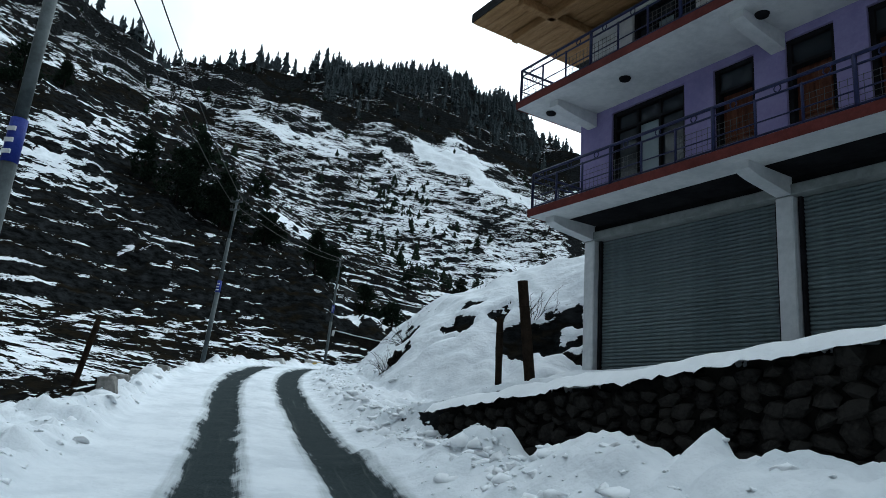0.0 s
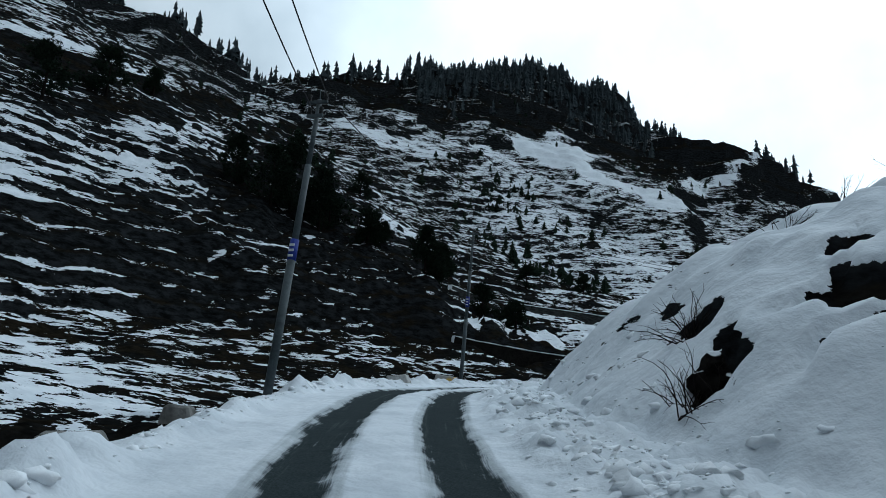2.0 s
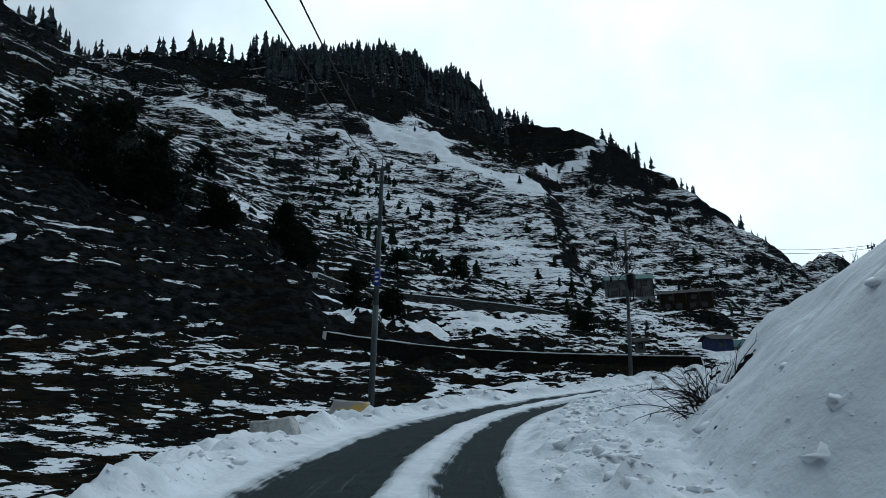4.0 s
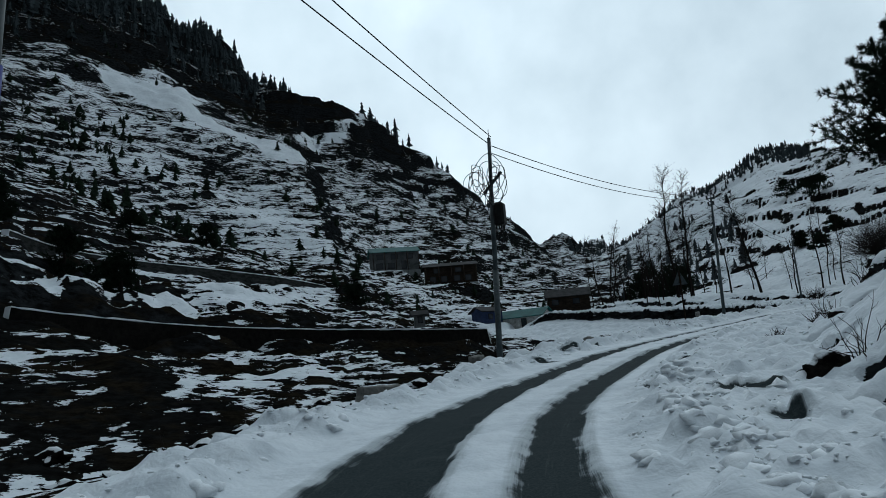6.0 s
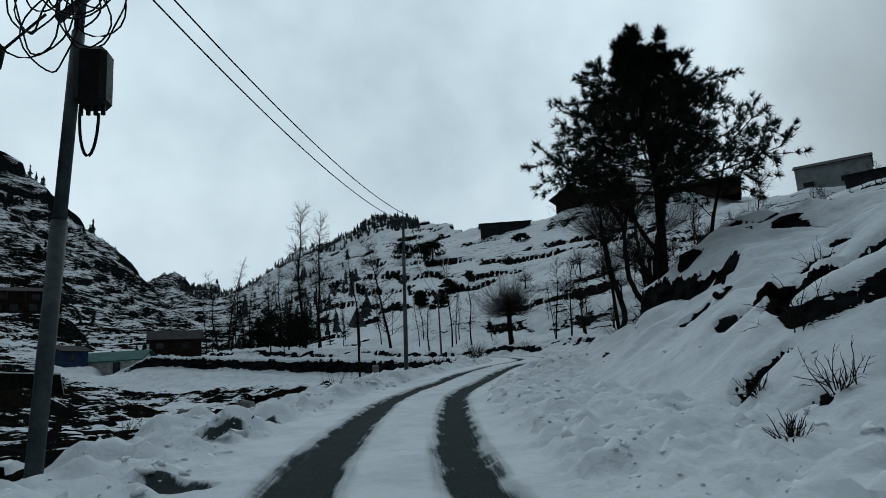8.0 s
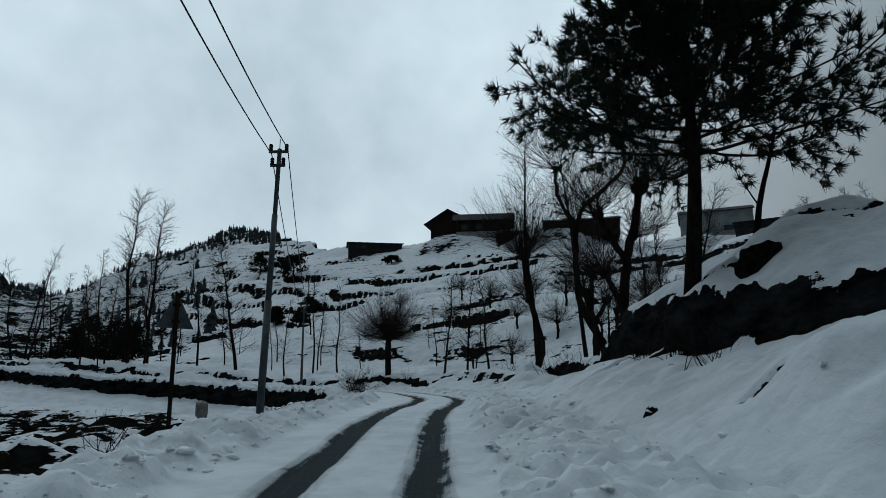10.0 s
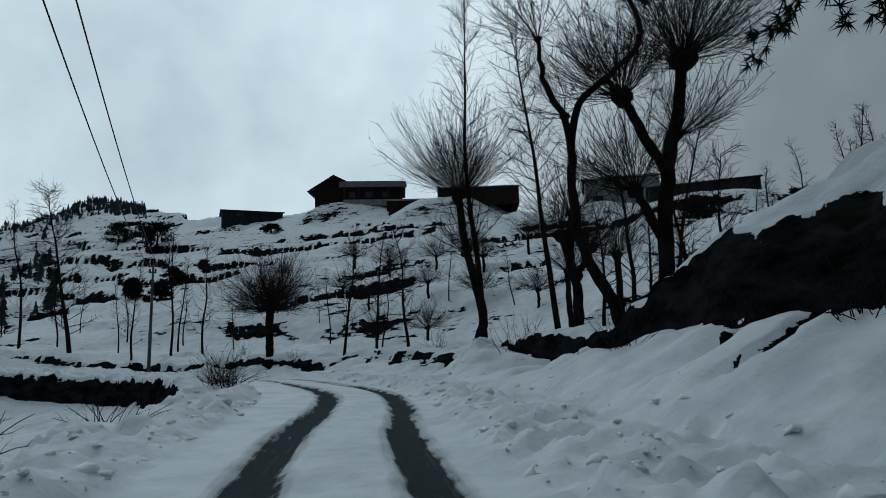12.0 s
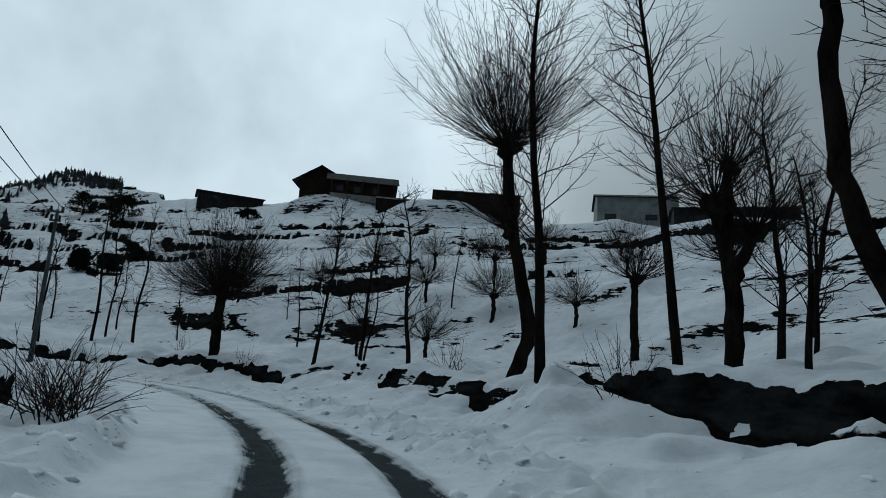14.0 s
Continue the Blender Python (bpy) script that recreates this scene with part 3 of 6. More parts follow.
def snow_bias(x, y, z, s, d, riser):
    """Share of the ground that snow covers: least on the sunny crags, most by the road and on the shaded side."""
    rx, ry = x - OX, y - OY
    bear = np.degrees(np.arctan2(-rx, ry))
    r = np.hypot(rx, ry)
    shade = 1 - smooth(bear, -36, -26)
    b = 0.475 + (0.76 - 0.475) * shade - 0.05 * (1 - shade) * (1 - smooth(r, 40, 60))
    # the thawed gorge wall
    b = b - 0.04 * smooth(bear, 6, 18) * smooth(r, 38, 46) * (1 - smooth(r, 66, 80))
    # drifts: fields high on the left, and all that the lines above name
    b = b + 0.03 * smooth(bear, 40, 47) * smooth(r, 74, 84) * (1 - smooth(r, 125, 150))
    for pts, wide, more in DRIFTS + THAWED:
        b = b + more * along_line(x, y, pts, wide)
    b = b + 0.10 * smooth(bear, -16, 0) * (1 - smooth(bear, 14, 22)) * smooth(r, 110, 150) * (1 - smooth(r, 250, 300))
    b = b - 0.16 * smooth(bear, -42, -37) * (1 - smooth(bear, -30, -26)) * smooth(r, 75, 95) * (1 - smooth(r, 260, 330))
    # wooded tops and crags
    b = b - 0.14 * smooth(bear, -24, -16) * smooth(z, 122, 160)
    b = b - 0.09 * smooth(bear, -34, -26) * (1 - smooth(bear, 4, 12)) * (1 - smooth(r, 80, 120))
    q = s - S0
    # beside the road: ploughed snow, then hummocky grass on the valley side, deep snow on the hill side
    verge = 0.45 - 0.14 * smooth(q, 8, 16) + 0.07 * smooth(q, 30, 38) + 0.03 * smooth(q, 50, 60) + (0.04 * smooth(q, 68, 82) + 0.50 * smooth(q, 82, 92)) * (1 - 0.85 * smooth(-d, 9, 13))
    e = -d + 0.5 * fbm(x, y, 2.0, 3, 121) - verge_edge(s, q)
    low = verge + (1.15 - verge) * (1 - smooth(e, -0.1, 0.5))
    wl = 1 - smooth(-d, 20, 34)
    high = 1.02
    wh = 1 - smooth(d, 8, 19)
    b = np.where(d < 0, b + (low - b) * wl, b + (high - b) * wh)
    # earth showing where the cut bank has slipped
    b = b - 0.95 * slipped(x, y)
    gap = undercut(d, q, x, y, verge_edge(s, q), 4.0)
    # no snow holds on the upright cut
    at, up = cut_line(s, q)
    ragged = 0.55 * fbm(x, y, 0.8, 4, 145, 0.6)
    face = smooth(d, at - 0.32 + ragged, at - 0.12 + ragged) * (1 - smooth(d, at + 0.20 + ragged, at + 0.36 + ragged)) * smooth(up, 0.25, 0.45) * smooth(fbm(x, y, 2.2, 2, 149) + 0.25 * smooth(up, 0.6, 1.0), -0.16, -0.06)
    b = b - 1.1 * face
    return b - 0.75 * riser - 0.85 * gap


def track_mask(s, d, x, y):
    q = s - S0
    d = d - lane_shift(q)
    wide_l = np.interp(q, [0, 20, 30, 34, 46, 54, 70, 110], [0.30, 0.30, 0.42, 0.75, 0.60, 0.40, 0.27, 0.24])
    wide_r = np.interp(q, [0, 20, 30, 40, 54, 70, 110], [0.36, 0.33, 0.36, 0.36, 0.30, 0.25, 0.22])
    wob = 0.10 * fbm(s, s * 0, 9.0, 2, 101)
    left = 1 - smooth(np.abs(d + 0.78 + wob + np.where(q < 32, 0.05, 0.12)), wide_l - 0.20, wide_l + 0.24)
    right = 1 - smooth(np.abs(d - 0.74 + wob), wide_r - 0.20, wide_r + 0.22)
    fade = 1 - 0.5 * smooth(q, 92, 108)
    bare = np.maximum(left, right) * fade
    rough = 0.35 * fbm(x, y, 0.6, 3, 147, 0.6)
    for px, py, pr in PUDDLES:
        bare = np.maximum(bare, 0.9 * (1 - smooth(np.hypot(x - px, y - py) + rough, pr * 0.5, pr * 1.1)))
    return bare


STRIP_L, STRIP_R = -11.0, 13.0


def build_ground():
    # strip along the road
    s = np.arange(S0 - 6.0, S_END - 2, 0.12)
    d = np.unique(np.concatenate([np.arange(STRIP_L, -4.6, 0.20), np.arange(-4.6, -1.6, 0.09), np.arange(-1.6, 1.6, 0.085), np.arange(1.6, 6.2, 0.10), np.arange(6.2, 9.2, 0.12), np.arange(9.2, STRIP_R + 0.01, 0.20)]))
    ss, dd = np.meshgrid(s, d, indexing="ij")
    p, n = road_at(ss)
    x, y = p[..., 0] + n[..., 0] * dd, p[..., 1] + n[..., 1] * dd
    z, riser = ground_height(x, y, ss, dd, True)
    tm = track_mask(ss, dd, x, y)
    z = z - 0.07 * smooth(tm, 0.3, 0.8) + 0.015 * tm
    zs = [np.stack([x, y, z], -1).reshape(-1, 3)]
    lanes = [np.stack([ss, dd, dd * 0], -1).reshape(-1, 3)]
    biases, tracks = [snow_bias(x, y, z, ss, dd, riser).ravel()], [tm.ravel()]
    idx = np.arange(x.size).reshape(x.shape)
    faces = [np.stack([idx[:-1, :-1], idx[:-1, 1:], idx[1:, 1:], idx[1:, :-1]], -1).reshape(-1, 4)]
    # everything else, in rings about a place behind the start
    qx, qy = 8.0, -36.0
    az = np.radians(np.r_[np.linspace(-80, 56, 690), np.linspace(60, 276, 60)])
    rr = [2.0]
    while rr[-1] < 4200:
        r = rr[-1]
        rr.append(r + (max(0.40, 0.0056 * r) if r < 620 else 0.035 * r))
    rr = np.array(rr)
    aa, rg = np.meshgrid(az, rr, indexing="ij")
    x2, y2 = qx - np.sin(aa) * rg, qy + np.cos(aa) * rg
    s2, d2 = road_coords(x2, y2)
    z2, riser2 = ground_height(x2, y2, s2, d2, True)
    base = x.size
    zs.append(np.stack([x2, y2, z2], -1).reshape(-1, 3))
    biases.append(snow_bias(x2, y2, z2, s2, d2, riser2).ravel())
    tracks.append(np.zeros(x2.size))
    lanes.append(np.zeros((x2.size, 3)))
    idx2 = np.arange(x2.size).reshape(x2.shape)
    nxt = np.roll(idx2, -1, axis=0)
    f2 = np.stack([idx2[:, :-1], nxt[:, :-1], nxt[:, 1:], idx2[:, 1:]], -1).reshape(-1, 4)
    inside = ((d2 > STRIP_L + 0.6) & (d2 < STRIP_R - 0.6) & (s2 > S0 - 5.5) & (s2 < S_END - 3)).ravel()
    f2 = f2[~inside[f2].all(1)]
    faces.append(f2[:, ::-1] + base)
    verts, quads = np.concatenate(zs), np.concatenate(faces)
    me = bpy.data.meshes.new("ground")
    me.vertices.add(len(verts))
    me.vertices.foreach_set("co", verts.astype(np.float32).ravel())
    me.loops.add(quads.size)
    me.loops.foreach_set("vertex_index", quads.astype(np.int32).ravel())
    me.polygons.add(len(quads))
    me.polygons.foreach_set("loop_start", np.arange(0, quads.size, 4, dtype=np.int32))
    me.polygons.foreach_set("use_smooth", np.ones(len(quads), dtype=bool))
    me.update(calc_edges=True)
    for key, vals in (("snowfall", biases), ("track", tracks)):
        at = me.attributes.new(key, "FLOAT", "POINT")
        at.data.foreach_set("value", np.concatenate(vals).astype(np.float32))
    at = me.attributes.new("lane", "FLOAT_VECTOR", "POINT")
    at.data.foreach_set("vector", np.concatenate(lanes).astype(np.float32).ravel())
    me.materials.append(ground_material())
    ob = new("ground", me)
    tagged(ob, "snow-covered mountain valley floor with terraced slopes and a tracked road", "ground", kind="structure")
    return ob


ground = build_ground()


# ---------------------------------------------------------------- mesh helpers
def part(name, bm, material, parent=None, label="", smooth_faces=False):
    me = bpy.data.meshes.new(name)
    bm.to_mesh(me)
    bm.free()
    me.materials.append(material)
    if smooth_faces:
        me.polygons.foreach_set("use_smooth", np.ones(len(me.polygons), dtype=bool))
    ob = new(name, me)
    ob.parent = parent
    if label:
        tagged(ob, label)
    return ob


def part_arrays(name, verts, faces, material, parent=None, label="", smooth_faces=True):
    me = bpy.data.meshes.new(name)
    me.from_pydata([tuple(v) for v in verts], [], [tuple(f) for f in faces])
    me.materials.append(material)
    if smooth_faces:
        me.polygons.foreach_set("use_smooth", np.ones(len(me.polygons), dtype=bool))
    ob = new(name, me)
    ob.parent = parent
    if label:
        tagged(ob, label)
    return ob


def thing(name, m, label, category, group=""):
    ob = new(name)
    ob.empty_display_size = 0.2
    ob.matrix_world = m
    return tagged(ob, label, category, group)


def box(bm, x0, x1, y0, y1, z0, z1, bevel=0.0):
    r = bmesh.ops.create_cube(bm, size=1.0)
    for v in r["verts"]:
        v.co = Vector((x0 + (v.co.x + 0.5) * (x1 - x0), y0 + (v.co.y + 0.5) * (y1 - y0), z0 + (v.co.z + 0.5) * (z1 - z0)))
    if bevel:
        edges = list({e for v in r["verts"] for e in v.link_edges})
        bmesh.ops.bevel(bm, geom=edges, offset=bevel, segments=1, affect="EDGES")
    return bm


def boxed(*args, bevel=0.0):
    return box(bmesh.new(), *args, bevel=bevel)


def tubes(lines, sides=6):
    """Vertices and faces of round bars along lines of (points, radii)."""
    verts, faces = [], []
    for pts, rad in lines:
        pts = np.asarray(pts, float)
        rad = np.broadcast_to(np.asarray(rad, float), (len(pts),))
        tan = np.gradient(pts, axis=0)
        tan /= np.linalg.norm(tan, axis=1)[:, None] + 1e-9
        up = np.array([0.0, 0.0, 1.0]) if abs(tan[0][2]) < 0.9 else np.array([1.0, 0.0, 0.0])
        a = np.cross(tan, up)
        a /= np.linalg.norm(a, axis=1)[:, None] + 1e-9
        if sides >= 7:  # carry the ring along thick bends without a twist
            for i in range(1, len(pts)):
                w = a[i - 1] - tan[i] * (a[i - 1] @ tan[i])
                a[i] = w / (np.linalg.norm(w) + 1e-9)
        b = np.cross(tan, a)
        ang = np.linspace(0, 2 * math.pi, sides, endpoint=False)
        ring = pts[:, None] + rad[:, None, None] * (a[:, None] * np.cos(ang)[None, :, None] + b[:, None] * np.sin(ang)[None, :, None])
        base = len(verts)
        verts.extend(ring.reshape(-1, 3).tolist())
        for i in range(len(pts) - 1):
            for k in range(sides):
                p, q = base + i * sides + k, base + i * sides + (k + 1) % sides
                faces.append((p, q, q + sides, p + sides))
        if sides > 3:
            faces.append(tuple(base + k for k in range(sides))[::-1])
            faces.append(tuple(base + (len(pts) - 1) * sides + k for k in range(sides)))
    return verts, faces


def bars(name, lines, material, parent=None, label="", sides=6):
    v, f = tubes(lines, sides)
    return part_arrays(name, v, f, material, parent, label)


def blob(rng, size, rough=0.25, subdiv=2):
    """A stone-like lump of the given half sizes."""
    bm = bmesh.new()
    bmesh.ops.create_icosphere(bm, subdivisions=subdiv, radius=1.0)
    off = Vector((rng.uniform(-50, 50), rng.uniform(-50, 50), rng.uniform(-50, 50)))
    cuts = [(Vector((rng.gauss(0, 1), rng.gauss(0, 1), rng.gauss(0, 1))).normalized(), rng.uniform(0.55, 0.85)) for _ in range(9)]
    for v in bm.verts:
        for n, far in cuts:
            over = v.co.dot(n) - far
            if over > 0:
                v.co -= n * over * 0.9
        k = noise.noise(v.co * 1.3 + off) * rough + noise.noise(v.co * 3.4 + off) * rough * 0.6 + noise.noise(v.co * 8 + off) * rough * 0.25
        v.co = v.co * (1 + k)
        v.co = Vector((v.co.x * size[0], v.co.y * size[1], v.co.z * size[2]))
    return bm


# ---------------------------------------------------------------- materials of things
M_LILAC = two_tone("lilac_paint", (0.22, 0.19, 0.37), (0.29, 0.255, 0.45), 1.2, 0.75)
M_WHITE = two_tone("white_paint", (0.46, 0.48, 0.50), (0.62, 0.63, 0.64), 1.0, 0.75)
M_CEMENT = two_tone("cement", (0.16, 0.18, 0.18), (0.27, 0.29, 0.29), 0.9, 0.85)
M_RED = two_tone("red_paint", (0.075, 0.014, 0.013), (0.125, 0.028, 0.024), 2.0, 0.6)
M_RAIL = two_tone("blue_rail_paint", (0.012, 0.016, 0.05), (0.03, 0.035, 0.09), 4.0, 0.5)
M_SHUTTER = two_tone("shutter_steel", (0.10, 0.135, 0.145), (0.16, 0.20, 0.21), 0.8, 0.5, metallic=0.3, per_piece=0.3)
# near-black: dark frames and fittings, also shade painted under the first balcony
M_DARK_AND_SHADE = two_tone("dark_frames_and_shade", (0.010, 0.010, 0.012), (0.02, 0.02, 0.022), 1.0, 0.9, spec=0.0)
M_DOOR = two_tone("brown_door_wood", (0.055, 0.018, 0.010), (0.12, 0.045, 0.025), 3.0, 0.55, stretch=(4, 4, 0.6))
M_EAVE = two_tone("eave_wood", (0.22, 0.12, 0.05), (0.36, 0.21, 0.10), 1.5, 0.7, stretch=(1, 5, 5))
M_STONE = two_tone("dark_wall_stone", (0.006, 0.006, 0.006), (0.030, 0.028, 0.026), 2.5, 0.95, bump_dist=0.03, per_piece=0.8, spec=0.0)
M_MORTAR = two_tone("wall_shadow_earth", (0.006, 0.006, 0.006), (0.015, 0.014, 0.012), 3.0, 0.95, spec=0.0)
M_SNOW = two_tone("lying_snow", (0.68, 0.71, 0.74), (0.76, 0.79, 0.82), 0.8, 0.75, bump_scale=6, bump_dist=0.03)
M_ROCK = two_tone("rock", (0.004, 0.004, 0.004), (0.022, 0.020, 0.018), 1.2, 0.9, bump_dist=0.06, spec=0.0)


def capped_rock():
    """Dark rock that carries snow on its upper faces."""
    m, nt, p = mat("snow_capped_rock")
    geo = nt.nodes.new("ShaderNodeNewGeometry")
    sep = nt.nodes.new("ShaderNodeSeparateXYZ")
    nt.links.new(geo.outputs["Normal"], sep.inputs[0])
    pos = geo.outputs["Position"]
    v = math_node(nt, "ADD", sep.outputs["Z"], math_node(nt, "MULTIPLY", math_node(nt, "SUBTRACT", noise_node(nt, 2.2, 5, 0.65, pos), 0.5), 0.5))
    snow = remap(nt, v, 0.62, 0.70)
    dark = mixc(nt, remap(nt, noise_node(nt, 5.0, 5, 0.7, pos), 0.35, 0.65), (0.003, 0.003, 0.003), (0.015, 0.0135, 0.012))
    nt.links.new(mixc(nt, snow, dark, (0.68, 0.71, 0.74)), p.inputs["Base Color"])
    p.inputs["Roughness"].default_value, p.inputs["Specular IOR Level"].default_value = 0.85, 0.0
    bump(nt, p, noise_node(nt, 7.0, 5, 0.75, pos), 0.8, 0.08)
    return m


M_CAPPED = capped_rock()
M_PALE_ROCK = two_tone("pale_rock", (0.10, 0.10, 0.095), (0.24, 0.235, 0.22), 1.6, 0.9, bump_dist=0.04)
M_WHITEWASH = two_tone("whitewashed_stone", (0.22, 0.22, 0.21), (0.50, 0.50, 0.48), 2.2, 0.85, bump_dist=0.03)
M_YELLOW = two_tone("worn_yellow_stone", (0.30, 0.295, 0.28), (0.55, 0.36, 0.08), 1.1, 0.8, bump_dist=0.03, spread=(0.50, 0.58))
M_STEEL = two_tone("galvanised_pole", (0.035, 0.045, 0.05), (0.075, 0.09, 0.095), 2.0, 0.55, metallic=0.2)
M_RUST = two_tone("weathered_post", (0.008, 0.007, 0.006), (0.025, 0.018, 0.013), 5.0, 0.85, spec=0.0)
M_BLACK = two_tone("black_plastic", (0.006, 0.006, 0.006), (0.014, 0.014, 0.014), 5.0, 0.5)
M_LABEL = two_tone("blue_label", (0.01, 0.02, 0.16), (0.02, 0.04, 0.22), 5.0, 0.5)
M_BARK = two_tone("wet_bark", (0.006, 0.005, 0.005), (0.024, 0.020, 0.017), 3.0, 0.95, bump_dist=0.03, stretch=(1, 1, 0.3), spec=0.0)
M_TWIG = two_tone("bare_twig", (0.010, 0.008, 0.008), (0.03, 0.025, 0.022), 3.0, 0.95, spec=0.0)
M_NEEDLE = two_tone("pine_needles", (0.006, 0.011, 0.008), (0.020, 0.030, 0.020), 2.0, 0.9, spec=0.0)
# distance haze is mixed into this needle colour: paler and bluer than M_NEEDLE
M_HAZED_FOREST = two_tone("hazed_forest_needles", (0.024, 0.032, 0.035), (0.060, 0.073, 0.080), 0.15, 0.95, spec=0.0)
M_ROOF = two_tone("teal_tin_roof", (0.010, 0.060, 0.060), (0.02, 0.105, 0.10), 0.6, 0.6)
M_DARKROOF = two_tone("dark_slate_roof", (0.010, 0.010, 0.011), (0.03, 0.03, 0.032), 1.0, 0.8)
M_PLASTER = two_tone("grey_plaster", (0.055, 0.06, 0.062), (0.12, 0.125, 0.125), 0.8, 0.85)
M_TIMBER = two_tone("house_timber", (0.012, 0.009, 0.007), (0.034, 0.025, 0.018), 1.2, 0.9, stretch=(1, 1, 6))
M_BLUEWALL = two_tone("blue_plank_wall", (0.02, 0.03, 0.07), (0.04, 0.06, 0.13), 1.5, 0.8)
M_GRASS = two_tone("dead_grass", (0.02, 0.016, 0.009), (0.07, 0.05, 0.025), 5.0, 0.9)
m_glass, nt_g, p_g = mat("window_glass")
p_g.inputs["Base Color"].default_value = (0.02, 0.025, 0.03, 1)
p_g.inputs["Roughness"].default_value = 0.06
m_pale, nt_p, p_p = mat("curtained_glass")
nt_p.links.new(mixc(nt_p, noise_node(nt_p, 3.0, 3, 0.6, nt_p.nodes.new("ShaderNodeTexCoord").outputs["Object"]), (0.14, 0.19, 0.22), (0.26, 0.31, 0.33)), p_p.inputs["Base Color"])
p_p.inputs["Roughness"].default_value = 0.15


# ---------------------------------------------------------------- the shop house by the road
HOUSE = Matrix.Translation((10.27, -7.36, 0)) @ Matrix.Rotation(-0.89, 4, "Z")


def build_shop_house():
    h = thing("shop_house", HOUSE, "three-storey lilac shop house with grey roller shutters and two blue-railed balconies", "house")
    ground_z, lintel, slab1, slab2 = -0.6, 2.59, 2.93, 5.74
    length, depth = 14.6, 9.0
    pillars = [0.0, 4.77, 9.54, 14.3]
    for x in pillars:
        part("pillar", boxed(x, x + 0.32, 0.0, 0.35, ground_z, lintel, bevel=0.02), M_WHITE, h, "chipped white-painted pillar")
    part("lintel", boxed(-0.04, length + 0.04, -0.05, 0.35, lintel, slab1 - 0.15, bevel=0.015), M_CEMENT, h, "grey cement lintel above the shutters")
    # shadow under the slab, put in as a black fill and a thin dark sheet
    part("gap_shade", boxed(0.0, length, 0.05, 0.34, slab1 - 0.148, slab1 - 0.003), M_DARK_AND_SHADE, h, "black fill painted as the shadow in the gap above the lintel")
    part("soffit_shade", boxed(0.36, length, -0.80, 0.045, slab1 - 0.014, slab1 - 0.003), M_DARK_AND_SHADE, h, "dark sheet painted as shade on the inner soffit")
    part("side_wall", boxed(-0.02, 0.25, 0.36, depth, ground_z, slab1 - 0.02), M_CEMENT, h)
    part("back_wall", boxed(0, length, depth, depth + 0.25, ground_z, 8.6), M_LILAC, h)
    part("end_wall", boxed(length + 0.01, length + 0.26, 0.0, depth, ground_z, 8.6), M_LILAC, h)
    slat = None
    for i in range(3):
        x0, x1 = pillars[i] + 0.34, pillars[i + 1] - 0.02
        sh = part("shutter", boxed(x0, x1, 0.24, 0.27, ground_z, lintel), M_SHUTTER, h, "closed grey steel roller shutter")
        for side in (x0, x1 - 0.07):
            part("guide", boxed(side, side + 0.07, 0.13, 0.235, ground_z, lintel, bevel=0.008), M_DARK_AND_SHADE, sh)
        z = ground_z + 0.02
        if slat is None:
            bm = bmesh.new()
            prof = [(0.0, 0.0), (-0.028, 0.018), (-0.034, 0.036), (-0.026, 0.056), (0.0, 0.072)]
            va = [bm.verts.new((0.0, y, zz)) for y, zz in prof]
            vb = [bm.verts.new((x1 - x0 - 0.14, y, zz)) for y, zz in prof]
            for k in range(4):
                bm.faces.new((va[k], vb[k], vb[k + 1], va[k + 1]))
            slat = bpy.data.meshes.new("slat")
            bm.to_mesh(slat)
            bm.free()
            slat.materials.append(M_SHUTTER)
        while z < lintel - 0.07:
            ob = new("slat", slat)
            ob.parent = sh
            ob.location = (x0 + 0.07, 0.235, z)
            z += 0.0755
    # balconies
    for zs, out, ext, lamp in ((slab1, 1.56, 0.20, (1.7,)), (slab2, 1.59, 0.75, (-0.35, 2.0, 5.2))):
        sl = part("balcony_slab", boxed(-ext, length + 0.4, -out, depth + 0.2, zs, zs + 0.15), M_WHITE, h, "white-soffited concrete balcony slab")
        part("edge_band", boxed(-ext - 0.02, length + 0.42, -out - 0.02, -out + 0.004, zs - 0.01, zs + 0.17, bevel=0.006), M_RED, sl, "dull red painted slab edge")
        part("edge_band", boxed(-ext - 0.022, -ext + 0.004, -out + 0.006, depth, zs - 0.01, zs + 0.17, bevel=0.006), M_RED, sl, "dull red painted slab edge")
        for x in (0.05, 4.82, 9.6):
            bm = bmesh.new()
            vs = [(x, -1.25, zs - 0.002), (x, 0.0, zs - 0.002), (x, 0.0, zs - 0.34), (x, -0.95, zs - 0.22), (x, -1.25, zs - 0.14)]
            a = [bm.verts.new(v) for v in vs]
            b = [bm.verts.new((v[0] + 0.28, v[1], v[2])) for v in vs]
            bm.faces.new(a)
            bm.faces.new(b[::-1])
            for k in range(5):
                bm.faces.new((a[k], b[k], b[(k + 1) % 5], a[(k + 1) % 5]))
            bmesh.ops.recalc_face_normals(bm, faces=bm.faces)
            part("bracket", bm, M_WHITE, h)
        for x in lamp if zs == slab2 else ():
            bm = bmesh.new()
            bmesh.ops.create_cone(bm, cap_ends=True, segments=20, radius1=0.11, radius2=0.13, depth=0.05)
            bmesh.ops.translate(bm, verts=bm.verts, vec=(x, -0.85, zs - 0.026))
            part("soffit_lamp", bm, M_DARK_AND_SHADE, h, "unlit round soffit lamp")
        railing(h, zs + 0.15, out - 0.06, ext - 0.06, length + 0.34, 0.86)
    upper_wall(h, slab1 + 0.15, slab2, [(0.81, 2.86, "window"), (3.56, 4.46, "door"), (5.08, 5.98, "door"), (6.53, 7.43, "door"), (8.4, 10.2, "window")], M_LILAC, 0.0)
